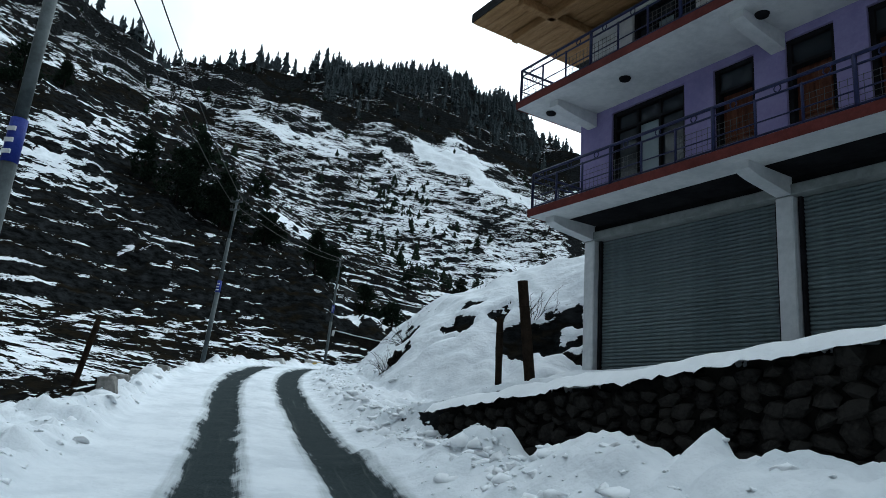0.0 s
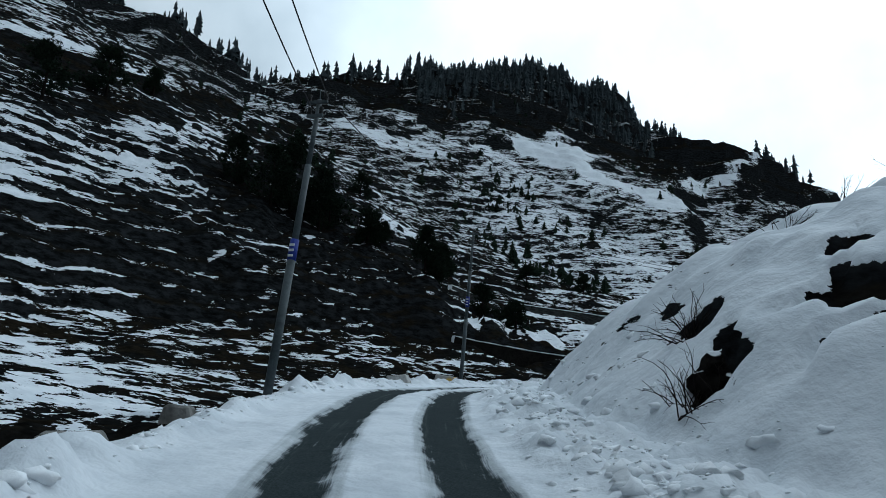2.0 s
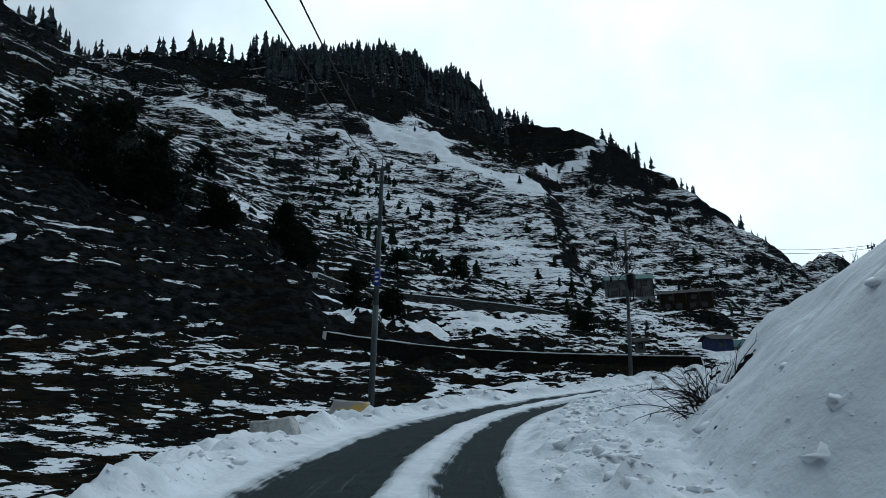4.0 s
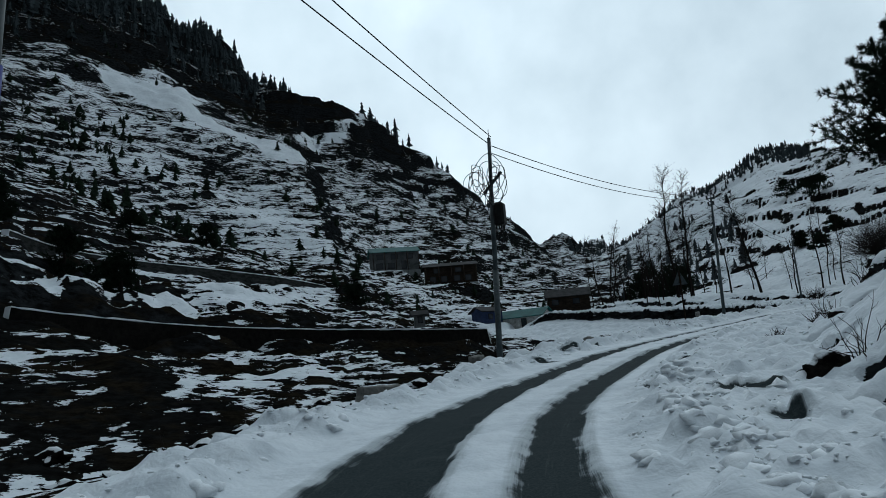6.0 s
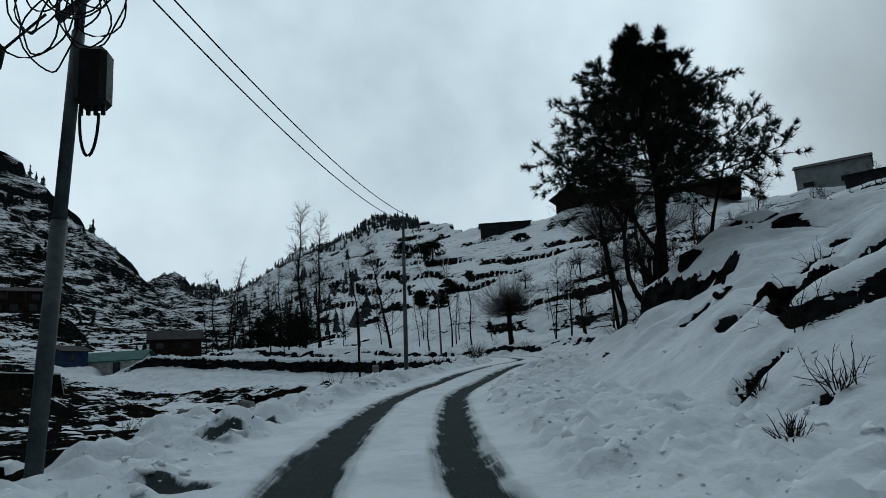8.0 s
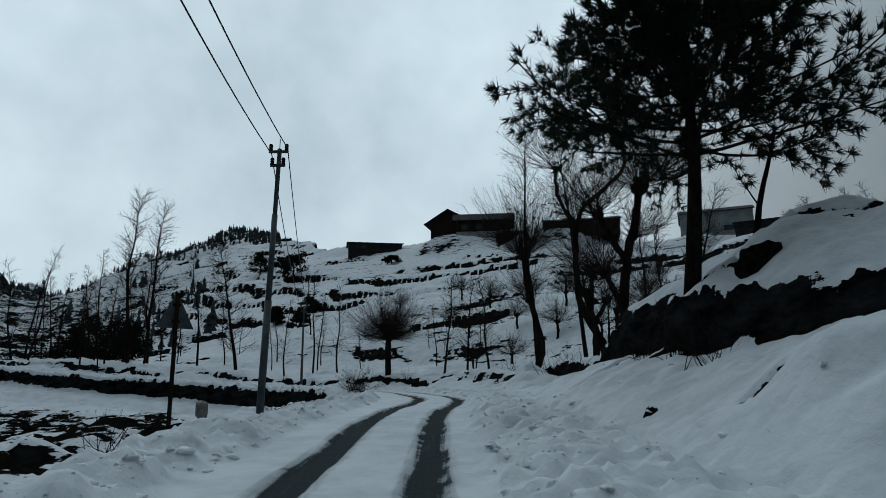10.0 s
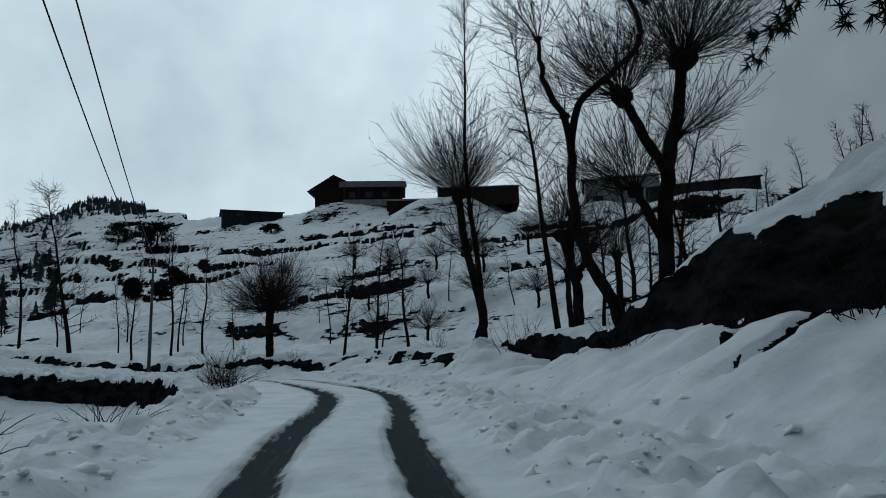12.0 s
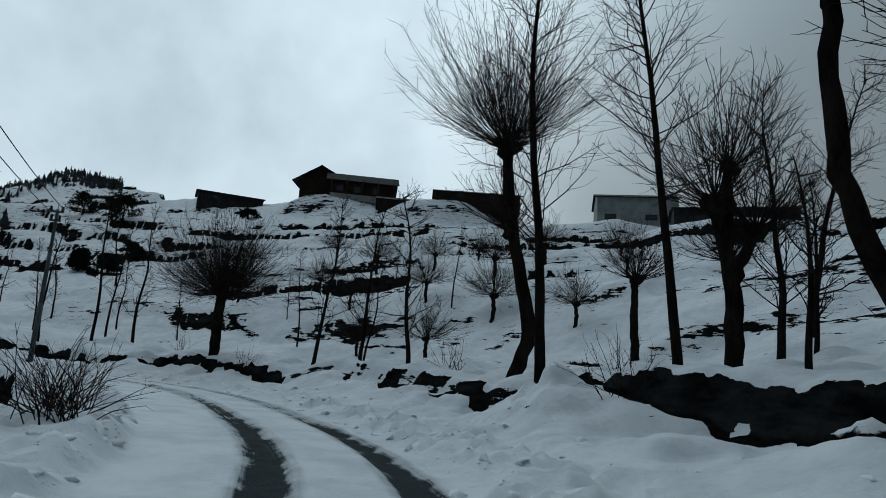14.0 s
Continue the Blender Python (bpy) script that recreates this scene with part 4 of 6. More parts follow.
    part("side_wall", boxed(-0.2, 0.02, 0.26, depth, slab1 + 0.15, slab2), M_LILAC, h)
    upper_wall(h, slab2 + 0.15, 8.3, [(1.2, 3.0, "window"), (3.9, 4.9, "door"), (6.2, 7.8, "window")], M_WHITE, 0.25)
    part("side_wall", boxed(-0.2, 0.02, 0.51, depth, slab2 + 0.15, 8.3), M_WHITE, h)
    # timber-lined roof
    roof = part("roof", boxed(-2.2, length + 1.6, -2.1, depth + 1.6, 8.55, 8.8), M_DARKROOF, h)
    for k in range(10):
        y = -2.08 + k * 0.36
        part("eave_board", boxed(-2.15, length + 1.5, y, y + 0.34, 8.50, 8.545), M_EAVE, roof)
    part("eave_beam", boxed(-1.9, length + 1.4, -1.0, -0.8, 8.26, 8.495, bevel=0.02), M_EAVE, roof)
    part("eave_beam", boxed(-0.5, -0.3, -1.9, depth + 1.0, 8.26, 8.495, bevel=0.02), M_EAVE, roof)
    return h


def upper_wall(h, z0, z1, openings, paint, y):
    """A storey's front wall between its windows and doors, which have depth."""
    cuts = [-0.2] + [v for o in openings for v in o[:2]] + [14.6]
    for i in range(0, len(cuts), 2):
        part("wall", boxed(cuts[i], cuts[i + 1], y, y + 0.25, z0, z1), paint, h)
    for x0, x1, kind in openings:
        head = z1 - 0.16
        part("wall", boxed(x0, x1, y + 0.002, y + 0.248, head, z1), paint, h)
        sill = z0 + (0.0 if kind == "door" else 0.35)
        if kind == "window":
            part("wall", boxed(x0, x1, y + 0.002, y + 0.248, z0, sill), paint, h)
        o = part(kind, boxed(x0, x1, y + 0.22, y + 0.245, sill, head), M_DOOR if kind == "door" else M_DARK_AND_SHADE, h,
                 "closed brown panelled wooden door" if kind == "door" else "dark-framed window with one pale curtained pane")
        w = 0.09
        for a, b, c, d in ((x0, x0 + w, sill, head), (x1 - w, x1, sill, head), (x0 + w, x1 - w, head - w, head)):
            part("frame", boxed(a, b, y + 0.06, y + 0.215, c, d, bevel=0.008), M_DARK_AND_SHADE, o)
        if kind == "door":
            top = head - 0.55
            part("transom", boxed(x0 + w, x1 - w, y + 0.13, y + 0.16, top + 0.06, head - w), m_glass, o)
            part("frame", boxed(x0 + w, x1 - w, y + 0.06, y + 0.215, top, top + 0.06), M_DARK_AND_SHADE, o)
            for a, b in ((x0 + w + 0.08, (x0 + x1) / 2 - 0.04), ((x0 + x1) / 2 + 0.04, x1 - w - 0.08)):
                for c, d in ((sill + 0.15, sill + 0.85), (sill + 1.0, top - 0.12)):
                    part("panel", boxed(a, b, y + 0.19, y + 0.218, c, d, bevel=0.012), M_DOOR, o)
        else:
            n = 3
            for k in range(n):
                a = x0 + w + k * (x1 - x0 - 2 * w) / n
                b = x0 + w + (k + 1) * (x1 - x0 - 2 * w) / n
                part("pane", boxed(a + 0.04, b - 0.04, y + 0.15, y + 0.165, sill + 0.06, head - 0.5), m_pale if k == 1 else m_glass, o)
                part("pane", boxed(a + 0.04, b - 0.04, y + 0.15, y + 0.165, head - 0.42, head - w - 0.02), m_glass, o)
                if k:
                    part("mullion", boxed(a - 0.03, a + 0.03, y + 0.08, y + 0.214, sill, head - w), M_DARK_AND_SHADE, o)
            part("mullion", boxed(x0 + w, x1 - w, y + 0.09, y + 0.21, head - 0.49, head - 0.43), M_DARK_AND_SHADE, o)


def railing(h, z, out, ext, right, height):
    r = part("railing", boxed(-ext, right, -out - 0.02, -out + 0.02, z + height - 0.03, z + height + 0.01, bevel=0.008), M_RAIL, h, "dark blue metal balcony railing with woven mesh")
    runs = [((-ext, -out), (right, -out)), ((-ext, -out), (-ext, 7.0))]
    for (ax, ay), (bx, by) in runs:
        n = int(round(math.hypot(bx - ax, by - ay) / 0.78))
        for lvl, rad in ((height, 0.030), (height - 0.16, 0.020), (0.08, 0.020), (height * 0.36, 0.013)):
            bars("rail", [([(ax, ay, z + lvl), (bx, by, z + lvl)], rad)], M_RAIL, r, sides=6)
        for k in range(n + 1):
            x, y = ax + (bx - ax) * k / n, ay + (by - ay) * k / n
            tall = 1.0 if k % 3 == 0 else 0.84
            bars("post", [([(x, y, z), (x, y, z + height * tall)], 0.036 if k % 3 == 0 else 0.024)], M_RAIL, r, sides=6)
            # small rings under the hand rail
            if k < n:
                cx, cy = x + (bx - ax) / n / 2, y + (by - ay) / n / 2
                ux, uy = (bx - ax) / n, (by - ay) / n
                ul = math.hypot(ux, uy)
                ring = [(cx + ux / ul * 0.06 * math.cos(t), cy + uy / ul * 0.06 * math.cos(t), z + height - 0.08 + 0.06 * math.sin(t)) for t in np.linspace(0, 2 * math.pi, 13)]
                bars("ring", [(ring, 0.012)], M_RAIL, r, sides=4)
                # woven mesh panel in the lower half
                if k % 3 != 1:
                    lines = []
                    for j in range(1, 7):
                        px, py = x + ux * j / 7, y + uy * j / 7
                        lines.append(([(px, py, z + 0.08), (px, py, z + height * 0.62)], 0.005))
                    for j in range(5):
                        zz = z + 0.12 + j * 0.10
                        lines.append(([(x, y, zz), (x + ux, y + uy, zz)], 0.005))
                    bars("mesh_panel", lines, M_PLASTER, r, sides=3)


build_shop_house()


# ---------------------------------------------------------------- yard wall of rough stones
def build_yard_wall():
    rng = random.Random(4)
    m = HOUSE.copy()
    w = new("yard_wall")
    w.matrix_world = m
    tagged(w, "dark rubble retaining wall below the snowy yard", "wall", kind="structure")
    length = 16.0

    def top(x):
        return -1.42 + 0.85 * min(max((x - 1.8) / 7.5, 0), 1)

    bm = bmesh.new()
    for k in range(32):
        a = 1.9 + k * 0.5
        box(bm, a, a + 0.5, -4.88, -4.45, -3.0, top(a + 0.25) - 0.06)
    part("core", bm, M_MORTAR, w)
    kinds = []
    for k in range(7):
        b = blob(rng, (0.17 + 0.02 * (k % 3), 0.11, 0.10 + 0.015 * (k % 4)), 0.35, 1)
        me = bpy.data.meshes.new("stone")
        b.to_mesh(me)
        b.free()
        me.materials.append(M_STONE)
        kinds.append(me)
    x = 1.95
    n = 0
    while x < 1.9 + length:
        z = -2.15 + rng.uniform(-0.05, 0.05)
        while z < top(x) - 0.12 and n < 400:
            ob = new("stone", rng.choice(kinds))
            ob.parent = w
            s = rng.uniform(0.7, 1.15)
            ob.matrix_basis = Matrix.Translation((x + rng.uniform(-0.05, 0.05), -4.90 + rng.uniform(-0.03, 0.03), z)) @ Matrix.Rotation(rng.uniform(-0.5, 0.5), 4, "Y") @ Matrix.Diagonal((s, 1, s * rng.uniform(0.8, 1.1), 1))
            z += 0.18 * s
            n += 1
        x += 0.25
    # snow lying along the top
    v, f = [], []
    cols = 10
    rows = 150
    for i in range(rows):
        x = 1.7 + i * 16.2 / (rows - 1)
        t = top(x) + 0.02
        sag = 0.10 * noise.noise(Vector((x * 0.9, 3.1, 0))) + 0.05 * noise.noise(Vector((x * 3.1, 8.0, 0)))
        for j in range(cols):
            u = j / (cols - 1)
            y = -5.10 - 0.08 * noise.noise(Vector((x * 2.2, 1.0, 0))) + 1.3 * u
            lift = (0.10 + sag * 0.9) * (math.sin(min(u * 3.2, 1.0) * math.pi / 2)) ** 0.8 - 0.12 * max(u - 0.7, 0)
            if j == 0:
                lift = -0.10 + sag * 0.6 + 0.05 * noise.noise(Vector((x * 7.0, 2.0, 0)))
            v.append((x, y, t + lift + 0.02 * noise.noise(Vector((x * 5, y * 5, 0)))))
    for i in range(rows - 1):
        for j in range(cols - 1):
            a = i * cols + j
            f.append((a, a + cols, a + cols + 1, a + 1))
    cap = part_arrays("snow_cap", v, f, M_SNOW)
    cap.matrix_world = m
    tagged(cap, "thick soft snow lying along the yard wall", "snow", kind="stuff")


build_yard_wall()


# ---------------------------------------------------------------- long walls across the far slope
M_FARWALL = two_tone("far_wall_stone", (0.012, 0.013, 0.013), (0.045, 0.047, 0.046), 0.9, 0.95, bump_dist=0.05, stretch=(1, 1, 3), spec=0.0)


def terrace_wall(xs, ys, height, material, label):
    """A retaining wall that follows the slope, with snow lying on its coping."""
    n = 70
    px, py = spline(xs, n), spline(ys, n)
    pz = ground_height(px, py)
    pz = np.polyval(np.polyfit(np.arange(n), pz, 2), np.arange(n))
    tx, ty = np.gradient(px), np.gradient(py)
    ln = np.hypot(tx, ty)
    nx, ny = ty / ln, -tx / ln
    g = np.random.RandomState(int(abs(xs[0]) * 10))
    w = thing("terrace_wall", Matrix.Identity(4), label, "wall", "terrace walls")

    def strip(name, z0, z1, half, mat_of, jag):
        v, f = [], []
        for i in range(n):
            end = 0.0 if 0 < i < n - 1 else 1.6
            up = pz[i] + z1 + g.normal(0, jag) - end
            for side, z in ((-half, pz[i] + z0 - end), (-half, up), (half, up), (half, pz[i] + z0 - end)):
                v.append((px[i] + nx[i] * side, py[i] + ny[i] * side, z))
        for i in range(n - 1):
            for k in range(4):
                a, b = i * 4 + k, i * 4 + (k + 1) % 4
                f.append((a, b, b + 4, a + 4))
        f += [(3, 2, 1, 0), (4 * n - 4, 4 * n - 3, 4 * n - 2, 4 * n - 1)]
        part_arrays(name, v, f, mat_of, w, "", False)

    strip("stonework", -1.2, height, 0.28, material, 0.05)
    strip("snow_coping", height + 0.004, height + 0.09, 0.33, M_SNOW, 0.025)


terrace_wall([-20, -17.5, -12, -4, 6, 14], [82, 91, 99, 107, 118, 130], 0.9, M_FARWALL, "long grey stone embankment wall of the upper road, snow on its coping")
terrace_wall([-14, -9, -3, 6, 15, 25], [60.5, 65, 69.5, 75, 79, 84.5], 1.2, M_MORTAR, "long black stone terrace wall below the slope, snow on its coping")

# ---------------------------------------------------------------- posts, stones, sign
def fence_post(x, y, z, height, lean, label):
    p = thing("fence_post", Matrix.Translation((x, y, z)), label, "post", "roadside posts")
    rng = random.Random(int(x * 10))
    pts = [(lean[0] * t, lean[1] * t, height * t) for t in np.linspace(-0.2, 1, 7)]
    bars("shaft", [(pts, [0.075 + 0.012 * rng.random() for _ in pts])], M_RUST, p, sides=7)
    bars("wire_loop", [([(lean[0] * 0.8 + 0.085 * math.cos(a), lean[1] * 0.8 + 0.085 * math.sin(a), height * 0.8) for a in np.linspace(0, 6.3, 12)], 0.008)], M_RUST, p, sides=4)


fence_post(8.44, -7.87, -1.08, 1.72, (-0.03, 0.0), "short dark weathered post standing in the snow")
fence_post(9.09, -12.85, -1.42, 1.95, (-0.22, -0.05), "tall dark leaning post at the end of the yard wall")
fence_post(-3.6, -4.6, gz(-3.6, -4.6) - 0.1, 2.3, (0.25, 0.35), "thin dark leaning post beyond the ploughed snow")


def boulder(name, x, y, size, material, label, seed, lift=0.3, rough=0.22, squash=None, group=""):
    rng = random.Random(seed)
    ob = part(name, blob(rng, size, rough, 3), material, None, "", True)
    ob.matrix_world = Matrix.Translation((x, y, gz(x, y) + size[2] * lift)) @ Matrix.Rotation(rng.uniform(0, 6.28), 4, "Z")
    return tagged(ob, label, "rock", group)


def kerb_stone(x, y, turn, size, material, label, seed):
    """A rough-hewn guard stone: a chamfered, slightly skewed block."""
    rng = random.Random(seed)
    bm = boxed(-size[0], size[0], -size[1], size[1], -0.3, size[2], bevel=0.035)
    bmesh.ops.subdivide_edges(bm, edges=bm.edges, cuts=3, use_grid_fill=True)
    for v in bm.verts:
        v.co += v.co.normalized() * (0.07 * noise.noise(v.co * 3 + Vector((seed, 0, 0))) + 0.03 * noise.noise(v.co * 11))
        if v.co.z > 0:
            v.co.x *= 1 - 0.16 * v.co.z / size[2]
    ob = part("guard_stone", bm, material, None, "", False)
    ob.matrix_world = Matrix.Translation((x, y, gz(x, y) - 0.02)) @ Matrix.Rotation(turn, 4, "Z") @ Matrix.Rotation(rng.uniform(-0.12, 0.12), 4, "Y")
    return tagged(ob, label, "stone", "guard stones")


kerb_stone(-4.0, 13.3, 0.1, (0.42, 0.24, 0.30), M_WHITEWASH, "whitewashed rough guard stone at the snowy road edge", 1)
kerb_stone(-3.7, 18.9, 0.2, (0.55, 0.28, 0.38), M_YELLOW, "guard stone with worn yellow paint at the road edge", 2)
kerb_stone(1.25, -10.9, 0.4, (0.17, 0.15, 0.24), M_PALE_ROCK, "grey guard stone half buried in ploughed snow", 3)
kerb_stone(-1.6, -4.6, 0.5, (0.34, 0.22, 0.26), M_PALE_ROCK, "broad grey guard stone half buried in snow", 4)
kerb_stone(0.1, -8.6, 0.5, (0.24, 0.2, 0.20), M_PALE_ROCK, "grey guard stone half buried in snow", 5)
kerb_stone(1.9, 29.2, 0.3, (0.42, 0.28, 0.26), M_PALE_ROCK, "grey flat-topped guard stone on the verge", 6)
kerb_stone(5.95, 34.1, 0.8, (0.22, 0.2, 0.5), M_PALE_ROCK, "squat grey guard stone beside the transformer pole", 7)
kerb_stone(23.0, 46.2, 0.9, (0.14, 0.12, 0.55), M_PALE_ROCK, "small upright marker stone beside the road sign", 8)
kerb_stone(2.1, 30.2, 0.35, (0.62, 0.16, 0.34), M_PALE_ROCK, "toppled grey parapet slab lying in the snow", 10)
kerb_stone(10.5, 37.6, 0.7, (0.45, 0.2, 0.30), M_PALE_ROCK, "grey parapet slab half buried below the road", 11)
kerb_stone(12.3, 38.7, 0.7, (0.30, 0.14, 0.22), M_PALE_ROCK, "grey flat stone on the snowy verge", 12)
kerb_stone(-3.0, -0.8, 0.2, (0.25, 0.2, 0.24), M_PALE_ROCK, "grey guard stone on the ploughed verge", 9)


def road_sign():
    m = Matrix.Translation((22.38, 46.46, gz(22.38, 46.46) - 0.1)) @ Matrix.Rotation(radians(-20), 4, "Z")
    s = thing("road_sign", m, "triangular road sign on a rusty pole, seen from its dull back", "road sign")
    bars("pole", [([(0, 0, -0.2), (0, 0, 3.12)], 0.045)], M_RUST, s, sides=10)
    bm = bmesh.new()
    pts = [(-0.41, 2.36), (0.41, 2.36), (0.0, 3.16)]
    a = [bm.verts.new((x, 0.05, z)) for x, z in pts]
    b = [bm.verts.new((x, 0.062, z)) for x, z in pts]
    bm.faces.new(a)
    bm.faces.new(b[::-1])
    for k in range(3):
        bm.faces.new((a[k], b[k], b[(k + 1) % 3], a[(k + 1) % 3]))
    bmesh.ops.recalc_face_normals(bm, faces=bm.faces)
    plate = part("plate", bm, M_STEEL, s, "dull grey back of a triangular plate")
    for z in (2.48, 2.84):
        part("clamp", boxed(-0.08, 0.08, 0.0, 0.052, z, z + 0.05), M_RUST, plate)


road_sign()


# ---------------------------------------------------------------- utility poles and wires
def utility_pole(x, y, z, height, lean, label, arms=True, band=None, coils=False, turn=0.0):
    m = Matrix.Translation((x, y, z)) @ Matrix.Rotation(turn, 4, "Z")
    p = thing("utility_pole", m, label, "utility pole", "utility poles")
    inv = Matrix.Rotation(-turn, 3, "Z")
    lv = inv @ Vector((lean[0], lean[1], 0))

    def on(t):
        return (lv.x * t, lv.y * t, height * t)

    cuts = (0.0, 0.42, 0.74, 1.0)
    rad = (0.088, 0.072, 0.056)
    lines = [([on(-0.04), on(cuts[1])], rad[0]), ([on(cuts[1]), on(cuts[2])], rad[1]), ([on(cuts[2]), on(cuts[3])], rad[2])]
    for ln in lines:
        bars("shaft", [ln], M_STEEL, p, sides=14)
    if band:
        c = on(band)
        bars("label_band", [([c, on(band + 0.07)], 0.091)], M_LABEL, p, "blue painted label band", sides=14)
        for k in range(3):
            c2 = on(band + 0.012 + 0.018 * k)
            part("label_mark", boxed(c2[0] - 0.05, c2[0] + 0.05, c2[1] - 0.098, c2[1] - 0.07, c2[2], c2[2] + 0.05), M_WHITE, p)
    top = on(1.0)
    bars("spike", [([top, (top[0], top[1], top[2] + 0.28)], 0.012)], M_STEEL, p, sides=5)
    if arms:
        for t, half in ((0.985, 0.25), (0.93, 0.19)):
            c = on(t)
            part("cross_arm", boxed(c[0] - half, c[0] + half, c[1] - 0.12, c[1] - 0.06, c[2] - 0.035, c[2] + 0.035, bevel=0.006), M_STEEL, p)
            for sx in (-1, 1):
                bm = bmesh.new()
                for k in range(3):
                    bmesh.ops.create_cone(bm, cap_ends=True, segments=10, radius1=0.055, radius2=0.04, depth=0.05, matrix=Matrix.Translation((c[0] + sx * (half - 0.05), c[1] - 0.09, c[2] + 0.065 + 0.055 * k)))
                part("insulator", bm, M_BLACK, p)
    if coils:
        rng = random.Random(9)
        c = on(0.80)
        for k in range(15):
            r = rng.uniform(0.30, 0.66)
            cx, cz = c[0] + (-0.34 if k % 2 else 0.24) + rng.uniform(-0.12, 0.12), c[2] + rng.uniform(-0.30, 0.25) - (0.25 if k % 5 == 1 else 0.0)
            sq, ph = rng.uniform(0.35, 0.75), rng.uniform(0, 6.28)
            ring = [(cx + r * sq * math.cos(a + ph) + 0.04 * math.sin(3 * a), c[1] - 0.16 - 0.03 * k + 0.05 * math.sin(2 * a), cz + r * math.sin(a + ph)) for a in np.linspace(0, 2 * math.pi, 25)]
            bars("cable_coil", [(ring, 0.0105)], M_BLACK, p, "loose coil of black cable", sides=5)
        part("brace", boxed(-0.42, 0.42, -0.16, -0.1, -0.04, 0.04), M_STEEL, p).matrix_local = Matrix.Translation((c[0] + 0.1, c[1], c[2] - 0.05)) @ Matrix.Rotation(-0.75, 4, "Y")
        t = on(0.605)
        bx = part("meter_box", boxed(t[0] + 0.08, t[0] + 0.42, t[1] - 0.18, t[1] + 0.14, t[2], t[2] + 0.70, bevel=0.06), M_BLACK, p, "black cylindrical-edged transformer box")
        for k in range(4):
            bars("bushing", [([(t[0] + 0.13 + 0.08 * k, t[1] - 0.05, t[2] + 0.02), (t[0] + 0.13 + 0.08 * k, t[1] - 0.05, t[2] - 0.1)], 0.025)], M_BLACK, bx, sides=6)
        loop = [(t[0] + 0.14 + 0.1 * (1 - math.cos(a)), t[1] - 0.1, t[2] - 0.1 - 0.5 * math.sin(a)) for a in np.linspace(0, math.pi, 14)]
        bars("drop_cable", [(loop, 0.018)], M_BLACK, bx, sides=5)
        tail = [(c[0] - 0.3, c[1] - 0.2, c[2] - 0.3), (c[0] - 0.75, c[1] - 0.2, c[2] - 0.75), (c[0] - 0.95, c[1] - 0.15, c[2] - 1.15)]
        bars("hanging_cable", [(tail, 0.016)], M_BLACK, p, sides=5)
        bars("cable_weight", [([(c[0] - 0.76, c[1] - 0.2, c[2] - 0.70), (c[0] - 0.80, c[1] - 0.2, c[2] - 0.95)], 0.055)], M_BLACK, p, sides=8)
    return Vector((x + lean[0], y + lean[1], z + height))


top_a = utility_pole(3.05, -16.75, gz(3.05, -16.75) - 0.1, 7.6, (0.1, 0.2), "grey steel utility pole with a blue label band", band=0.42)
top_b = utility_pole(-2.6, 1.3, -0.25, 6.6, (-0.15, 1.4), "leaning grey steel utility pole with crossed arms at the road edge", band=0.40)
top_c = utility_pole(-3.47, 20.77, 0.85, 7.0, (0.5, -0.5), "grey steel utility pole with blue band at road edge", band=0.50)
top_d = utility_pole(6.28, 33.04, 1.55, 7.15, (0.38, 0.07), "grey steel utility pole hung with cable coils and a transformer box", arms=False, coils=True, turn=radians(-42))
top_e = utility_pole(24.52, 46.0, 3.2, 6.85, (0.36, 0.07), "grey steel utility pole with two cross-arms on the snowy verge", turn=radians(-60))
top_f = utility_pole(50.6, 67.6, gz(50.6, 67.6) - 0.1, 6.0, (-0.2, -0.2), "thin grey utility pole at the far bend", turn=radians(-60))


def wire(a, b, sag, label, rad=0.014):
    pts = [tuple(a.lerp(b, t) - Vector((0, 0, 4 * sag * t * (1 - t)))) for t in np.linspace(0, 1, 25)]
    ob = bars("overhead_wire", [(pts, rad)], M_BLACK, None, sides=5)
    tagged(ob, label, "cable", "overhead wires")


for a, b, sag in ((top_a, top_b, 0.35), (top_b, top_c, 0.35), (top_c + Vector((0, 0, 0.25)), top_d, 0.08), (top_d - Vector((0, 0, 0.3)), top_e, 0.5), (top_e, top_f, 0.5)):
    side = Vector(((b - a).y, -(b - a).x, 0)).normalized()
    for k in (-1, 1):
        ends = [p + side * k * (0.07 if (p - top_d).length < 0.5 else 0.2) + Vector((0, 0, 0.03 - 0.16 * (k < 0))) for p in (a, b)]
        wire(ends[0], ends[1], sag, "black overhead wire between the roadside poles")
for k in (-1, 1):
    wire(top_a + Vector((0.2 * k, 0, 0)), Vector((14 + k, -48, 5)), 0.4, "black overhead wire beside the road")


# ---------------------------------------------------------------- bare trees
def unit(v):
    v = np.asarray(v, float)
    return v / (np.linalg.norm(v) + 1e-9)


def bend(rng, start, way, length, rad0, rad1, n=6, wander=0.12, lift=0.0):
    """A wandering bar: points and radii."""
    pts, w = [np.asarray(start, float)], unit(way)
    for k in range(n):
        w = unit(w + np.array([rng.gauss(0, wander), rng.gauss(0, wander), rng.gauss(0, wander * 0.6) + lift]))
        pts.append(pts[-1] + w * length / n)
    return np.array(pts), np.linspace(rad0, rad1, n + 1)


def side_way(rng, axis, angle):
    """A way that leaves the axis at the angle, to a random side."""
    axis = unit(axis)
    o = unit(np.cross(axis, [rng.gauss(0, 1), rng.gauss(0, 1), rng.gauss(0, 1)]))
    return axis * math.cos(angle) + o * math.sin(angle)


